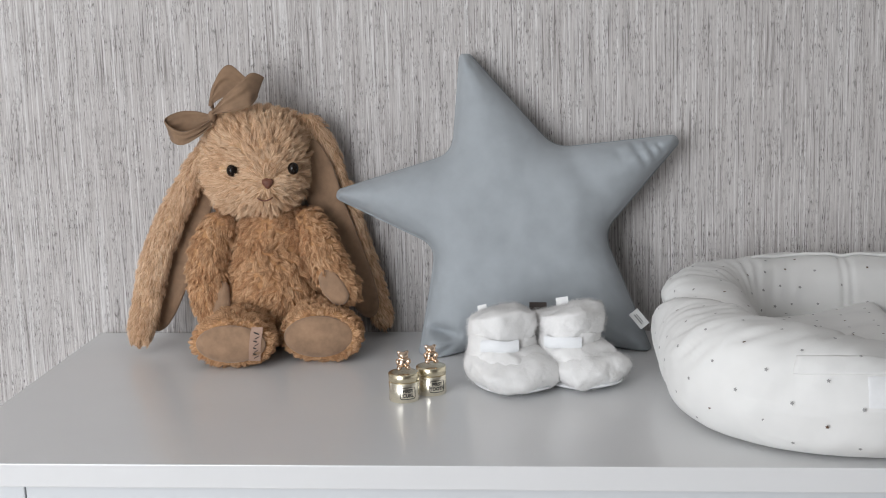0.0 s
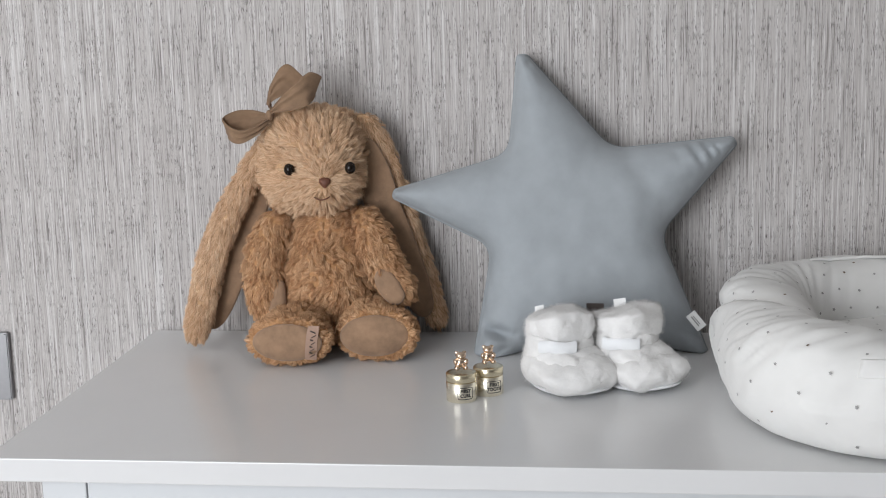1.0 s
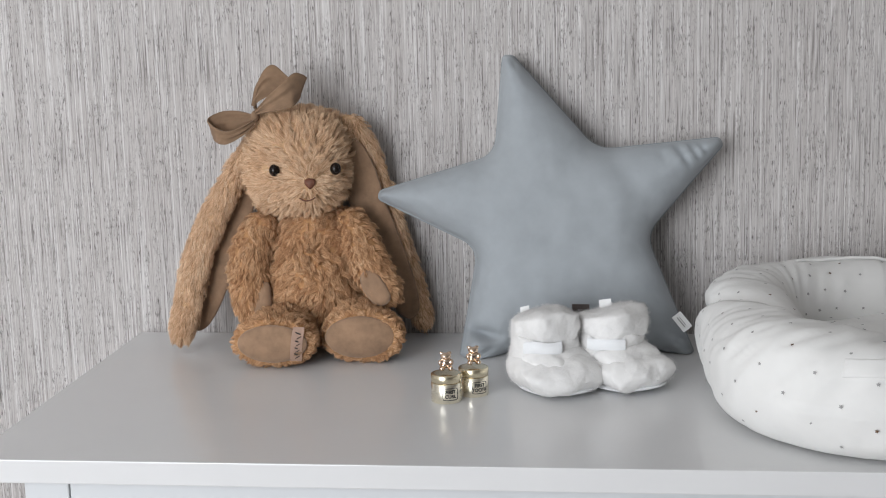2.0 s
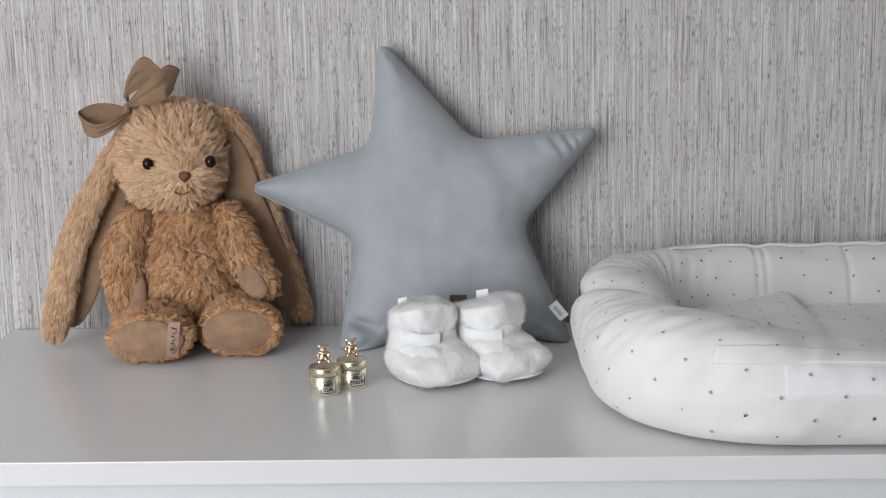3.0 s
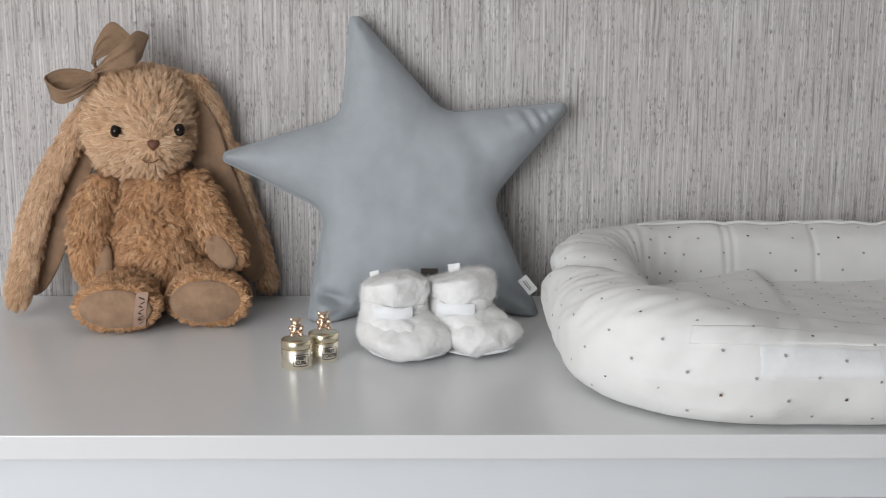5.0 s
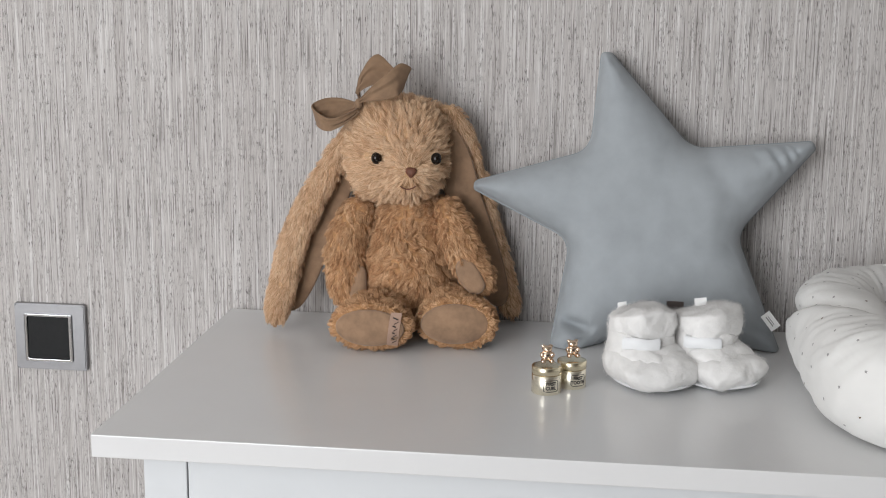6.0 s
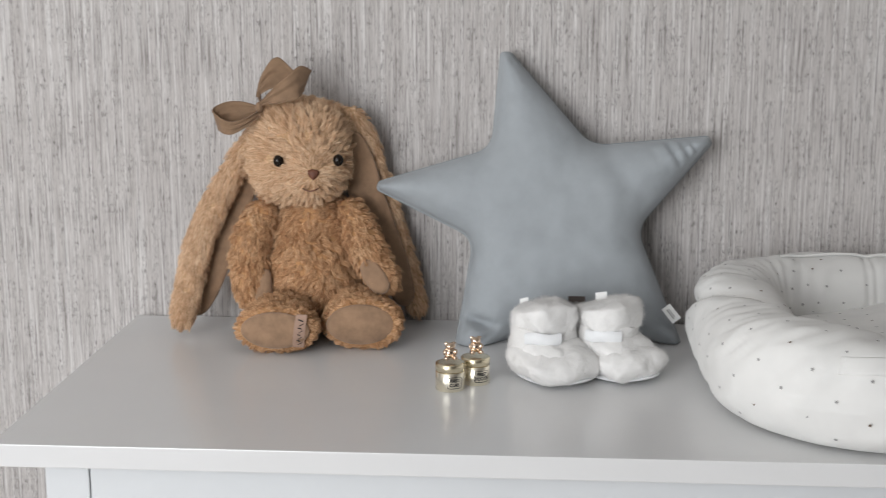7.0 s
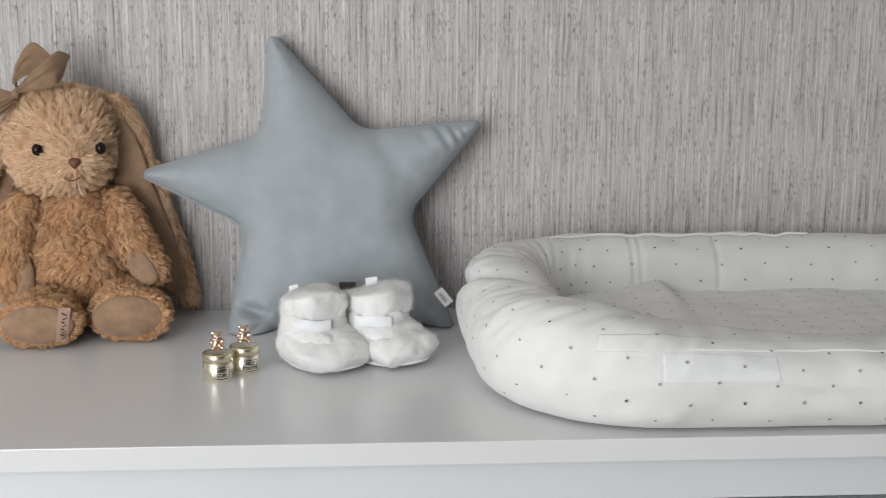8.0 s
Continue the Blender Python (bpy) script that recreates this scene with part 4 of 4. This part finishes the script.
def nest_point(d, phi, rise=0.0):
    """The roll's surface: phi 0 outwards, 90 degrees up."""
    (x, y), out, _ = ring_line(d)
    out = -out if (out[0] * (x - 1.07) + out[1] * (y + 0.23)) < 0 else out
    near_front = blend(-y, 0.30, 0.40)
    sag = near_front * blend(x, 0.72, 0.97)
    top = 0.047 + 0.006 * near_front - 0.0230 * sag
    mid = 0.0505 - 0.0055 * sag
    half = 0.051 + 0.005 * near_front
    up = math.degrees(phi if phi < math.pi * 1.2 else phi - 2 * math.pi)
    off = d - (D_BACK - 0.10 * (up - 20) / 70)
    fold = math.exp(-((off / (0.030 if off > 0 else 0.0050)) ** 2)) * (1 - blend(up, 130, 165)) * blend(up, -50, -5)
    lobe = math.exp(-(((off + 0.030) / 0.022) ** 2)) * blend(up, 0, 40) * (1 - blend(up, 100, 140))
    seams = sum(math.exp(-(((d - d_back(q)) / 0.0032) ** 2)) for q in (0.853, 0.862, 0.951)) * blend(up, 60, 100)
    gather = math.exp(-(((d - D_CORNER) / 0.10) ** 2)) + 0.6 * math.exp(-(((d - D_BACK - 0.06) / 0.09) ** 2))
    c, s = math.cos(phi), math.sin(phi)
    pleat = 0.32 - abs(noise.noise((d * 58 + phi * 2.2, phi * 1.1, 4.0)))
    tuck = blend(up, 5, 35) * (1 - blend(up, 120, 170))
    ripple = 0.0065 * gather * pleat * tuck + 0.0022 * gather * noise.noise((d * 66 + phi * 1.5, phi * 1.6, 4.0)) + 0.0018 * noise.noise((d * 24, phi * 1.3, 8.0)) + 0.003 * lobe - 0.0020 * seams + 0.004 * max(0, -s) * noise.noise((d * 24, 1.0, 2.0))
    lump = 0.0035 * noise.noise((x * 9, y * 9, phi * 0.7)) + 0.0019 * noise.noise((x * 30, y * 30, phi * 2.0))
    k = 1 - 0.27 * fold
    ra, rb = half * k + ripple + lump + rise, top * k + ripple + lump + rise
    z = TOP + mid + rb * s if s > 0 else TOP + mid + (mid - 0.001 + rise * 0.2) * s
    ca = math.copysign(abs(c) ** (0.86 if s > 0 else 0.62 - 0.14 * blend(x, 0.72, 0.88)), c)
    return np.array((x + out[0] * ra * ca, y + out[1] * ra * ca, z))


M, K = 960, 72
roll_v = np.array([nest_point(LENGTH * i / M, 2 * math.pi * j / K) for i in range(M) for j in range(K)])
roll_f = grid_faces(M, K) + [((M - 1) * K + j, (M - 1) * K + (j + 1) % K, (j + 1) % K, j) for j in range(K)]
rf = np.array(roll_f)
if (np.cross(roll_v[rf[5][1]] - roll_v[rf[5][0]], roll_v[rf[5][2]] - roll_v[rf[5][0]]) @ (roll_v[rf[5]].mean(0) - roll_v[: K].mean(0))) < 0:
    roll_f = [q[::-1] for q in roll_f]
roll = link_mesh("roll", roll_v, roll_f, MUSLIN, nest, "soft padded muslin roll")

def pad_fold(x, y):
    """A fold of the mattress cover that runs across it."""
    t = min(1, max(0, (y + 0.115) / -0.15))
    side = x - (0.883 - 0.006 * t)
    return 0.012 * (1 - 0.55 * t) * math.exp(-((side / (0.045 if side < 0 else 0.009)) ** 2)) * (1 - blend(t, 0.8, 1.0))


pad_rows, pad_cols = 60, 220
pad_v = []
for i in range(pad_rows):
    s = i / (pad_rows - 1)
    for j in range(pad_cols):
        (x, y), _, _ = ring_line(LENGTH * j / pad_cols)
        px, py = 1.07 + (x - 1.07) * s * 0.97, -0.233 + (y + 0.233) * s * 0.93
        z = TOP + 0.047 + 0.004 * noise.noise((px * 12, py * 12, 5)) + 0.0014 * noise.noise((px * 45, py * 45, 2)) - 0.010 * s**6 + pad_fold(px, py)
        pad_v.append((px, py, z))
top_faces = grid_faces(pad_rows, pad_cols)
under = [(x, y, TOP + 0.004) for x, y, _ in pad_v]
pv, pf = joined((np.array(pad_v), top_faces), (np.array(under), [q[::-1] for q in top_faces]))
pf += [((pad_rows - 1) * pad_cols + j, (pad_rows - 1) * pad_cols + (j + 1) % pad_cols, (2 * pad_rows - 1) * pad_cols + (j + 1) % pad_cols, (2 * pad_rows - 1) * pad_cols + j) for j in range(pad_cols)]
link_mesh("mattress", pv, pf, MUSLIN, nest, "thin quilted muslin mattress")


def patch(name, d0, d1, p0, p1, material, parent, label, rise=0.0016, n=40, m=10, rim_lift=0.35):
    """A flat cloth piece sewn on the roll, with a turned edge."""
    v = []
    for lift in (rise, -0.001):
        for i in range(n):
            for j in range(m):
                edge = rim_lift * rise if (i in (0, n - 1) or j in (0, m - 1)) and lift > 0 else 0
                d = d0 + (d1 - d0) * i / (n - 1)
                low, high = p0(d), p1(d)
                v.append(nest_point(d, radians(low + (high - low) * j / (m - 1)), lift + edge))
    sheet = grid_faces(n, m, False)
    half = n * m
    f = sheet + [tuple(k + half for k in q[::-1]) for q in sheet]
    rim = [i * m for i in range(n)] + [(n - 1) * m + j for j in range(1, m)] + [i * m + m - 1 for i in range(n - 2, -1, -1)] + list(range(m - 2, 0, -1))
    f += [(a, b, b + half, a + half) for a, b in zip(rim, rim[1:] + rim[:1])]
    return link_mesh(name, v, f, material, parent, label)


flap_low = lambda d: float(np.interp(d_front(0) - d, (0.766, 0.82, 0.925, 1.26), (31, 41, 60, 63)))
flap_high = lambda d: float(np.interp(d_front(0) - d, (0.766, 0.82, 0.925, 1.26), (49, 63, 78, 81)))
strip_low = lambda d: float(np.interp(d_front(0) - d, (0.80, 0.91), (3, 8)))
strip_high = lambda d: float(np.interp(d_front(0) - d, (0.80, 0.91), (38, 53)))
patch("flap", d_front(1.26), d_front(0.766), flap_low, flap_high, MUSLIN, roll, "muslin fastening flap", rise=0.0012, n=160, m=16, rim_lift=-0.6)
patch("fastener_strip", d_front(0.910), d_front(0.806), strip_low, strip_high, VELCRO, roll, "white fastener strip", rise=0.00025, n=60, m=14, rim_lift=-3.0)
patch("flap", d_back(0.775), d_back(1.0), lambda d: 72, lambda d: 92, MUSLIN, roll, "muslin edge flap", rise=0.0018, rim_lift=-0.7)
piping = [nest_point(d_back(0.755 + 0.31 * k / 24), radians(93), 0.0022 + 0.0018 * noise.noise((k * 0.7, 2.0, 1.0))) for k in range(25)]
link_mesh("piping", *limb(piping, [(0.0017, 0.0017)] * 25, hint=(0, 0, 1), rings=120, sides=8, cap=0.02), MUSLIN, roll, "thin piped edge")


def printed_stars(flags, material, name, label):
    """Small five-pointed stars laid on the cloth of roll and mattress."""
    rng = random.Random(11)
    pieces = []
    step, rows = 0.0255, 15
    stretch = 1 + 0.045 / NR
    along, cloth = [0.0], [0.0]
    for kind, l in SEGS:
        along.append(along[-1] + l)
        cloth.append(cloth[-1] + l * (stretch if kind == "arc" else 1))
    for i in range(int(cloth[-1] / step)):
        for j in range(-3, 8):
            if (i + j) % 2 == 0:
                continue
            d = float(np.interp(i * step + 0.0005 + rng.uniform(-0.0022, 0.0022), cloth, along))
            phi = radians(6.5 + 360 / rows * j + rng.uniform(-2.5, 2.5))
            brown = (j == -1 and i % 4 == 2) or (j == 2 and i % 6 == 1) or (j == 5 and i % 4 == 0) or (j == 4 and i % 6 == 3)
            spin, r = rng.uniform(0, 6.3), rng.uniform(0.0017, 0.0021)
            if brown != flags:
                continue
            e = 0.002
            lift = 0.0024 if phi < radians(95) and d_front(1.27) < d < d_front(0.745) else 0.0009
            c = nest_point(d, phi, lift)
            u = unit(nest_point(d + e, phi, 0) - nest_point(d - e, phi, 0))
            w = unit(nest_point(d, phi + 0.04, 0) - nest_point(d, phi - 0.04, 0))
            ring = [c + (u * math.cos(a) + w * math.sin(a)) * (r if k % 2 else r * 0.55) for k, a in enumerate(spin + math.pi * q / 5 for q in range(10))]
            pieces.append((np.array([c] + ring), [(0, k + 1, (k + 1) % 10 + 1) for k in range(10)]))
    for i in range(26):
        for j in range(12):
            brown = (i * 3 + j) % 7 == 0
            x, y = 0.79 + i * 0.026, -0.36 + j * 0.023 + 0.011 * (i % 2)
            spin = rng.uniform(0, 6.3)
            if brown != flags or not (0.78 < x < 1.36 and -0.34 < y < -0.12):
                continue
            z = TOP + 0.047 + 0.004 * noise.noise((x * 12, y * 12, 5)) + 0.0014 * noise.noise((x * 45, y * 45, 2)) + pad_fold(x, y) + 0.0012
            ring = [np.array((x + math.cos(a) * q, y + math.sin(a) * q, z)) for q, a in ((0.0018 if k % 2 else 0.001, spin + math.pi * k / 5) for k in range(10))]
            pieces.append((np.array([(x, y, z)] + ring), [(0, k + 1, (k + 1) % 10 + 1) for k in range(10)]))
    return link_mesh(name, *joined(*pieces), material, nest, label, smooth=False, kind="stuff")


printed_stars(False, GREY_PRINT, "grey_stars", "tiny grey printed stars")
printed_stars(True, BROWN_PRINT, "brown_stars", "tiny dark brown printed stars")
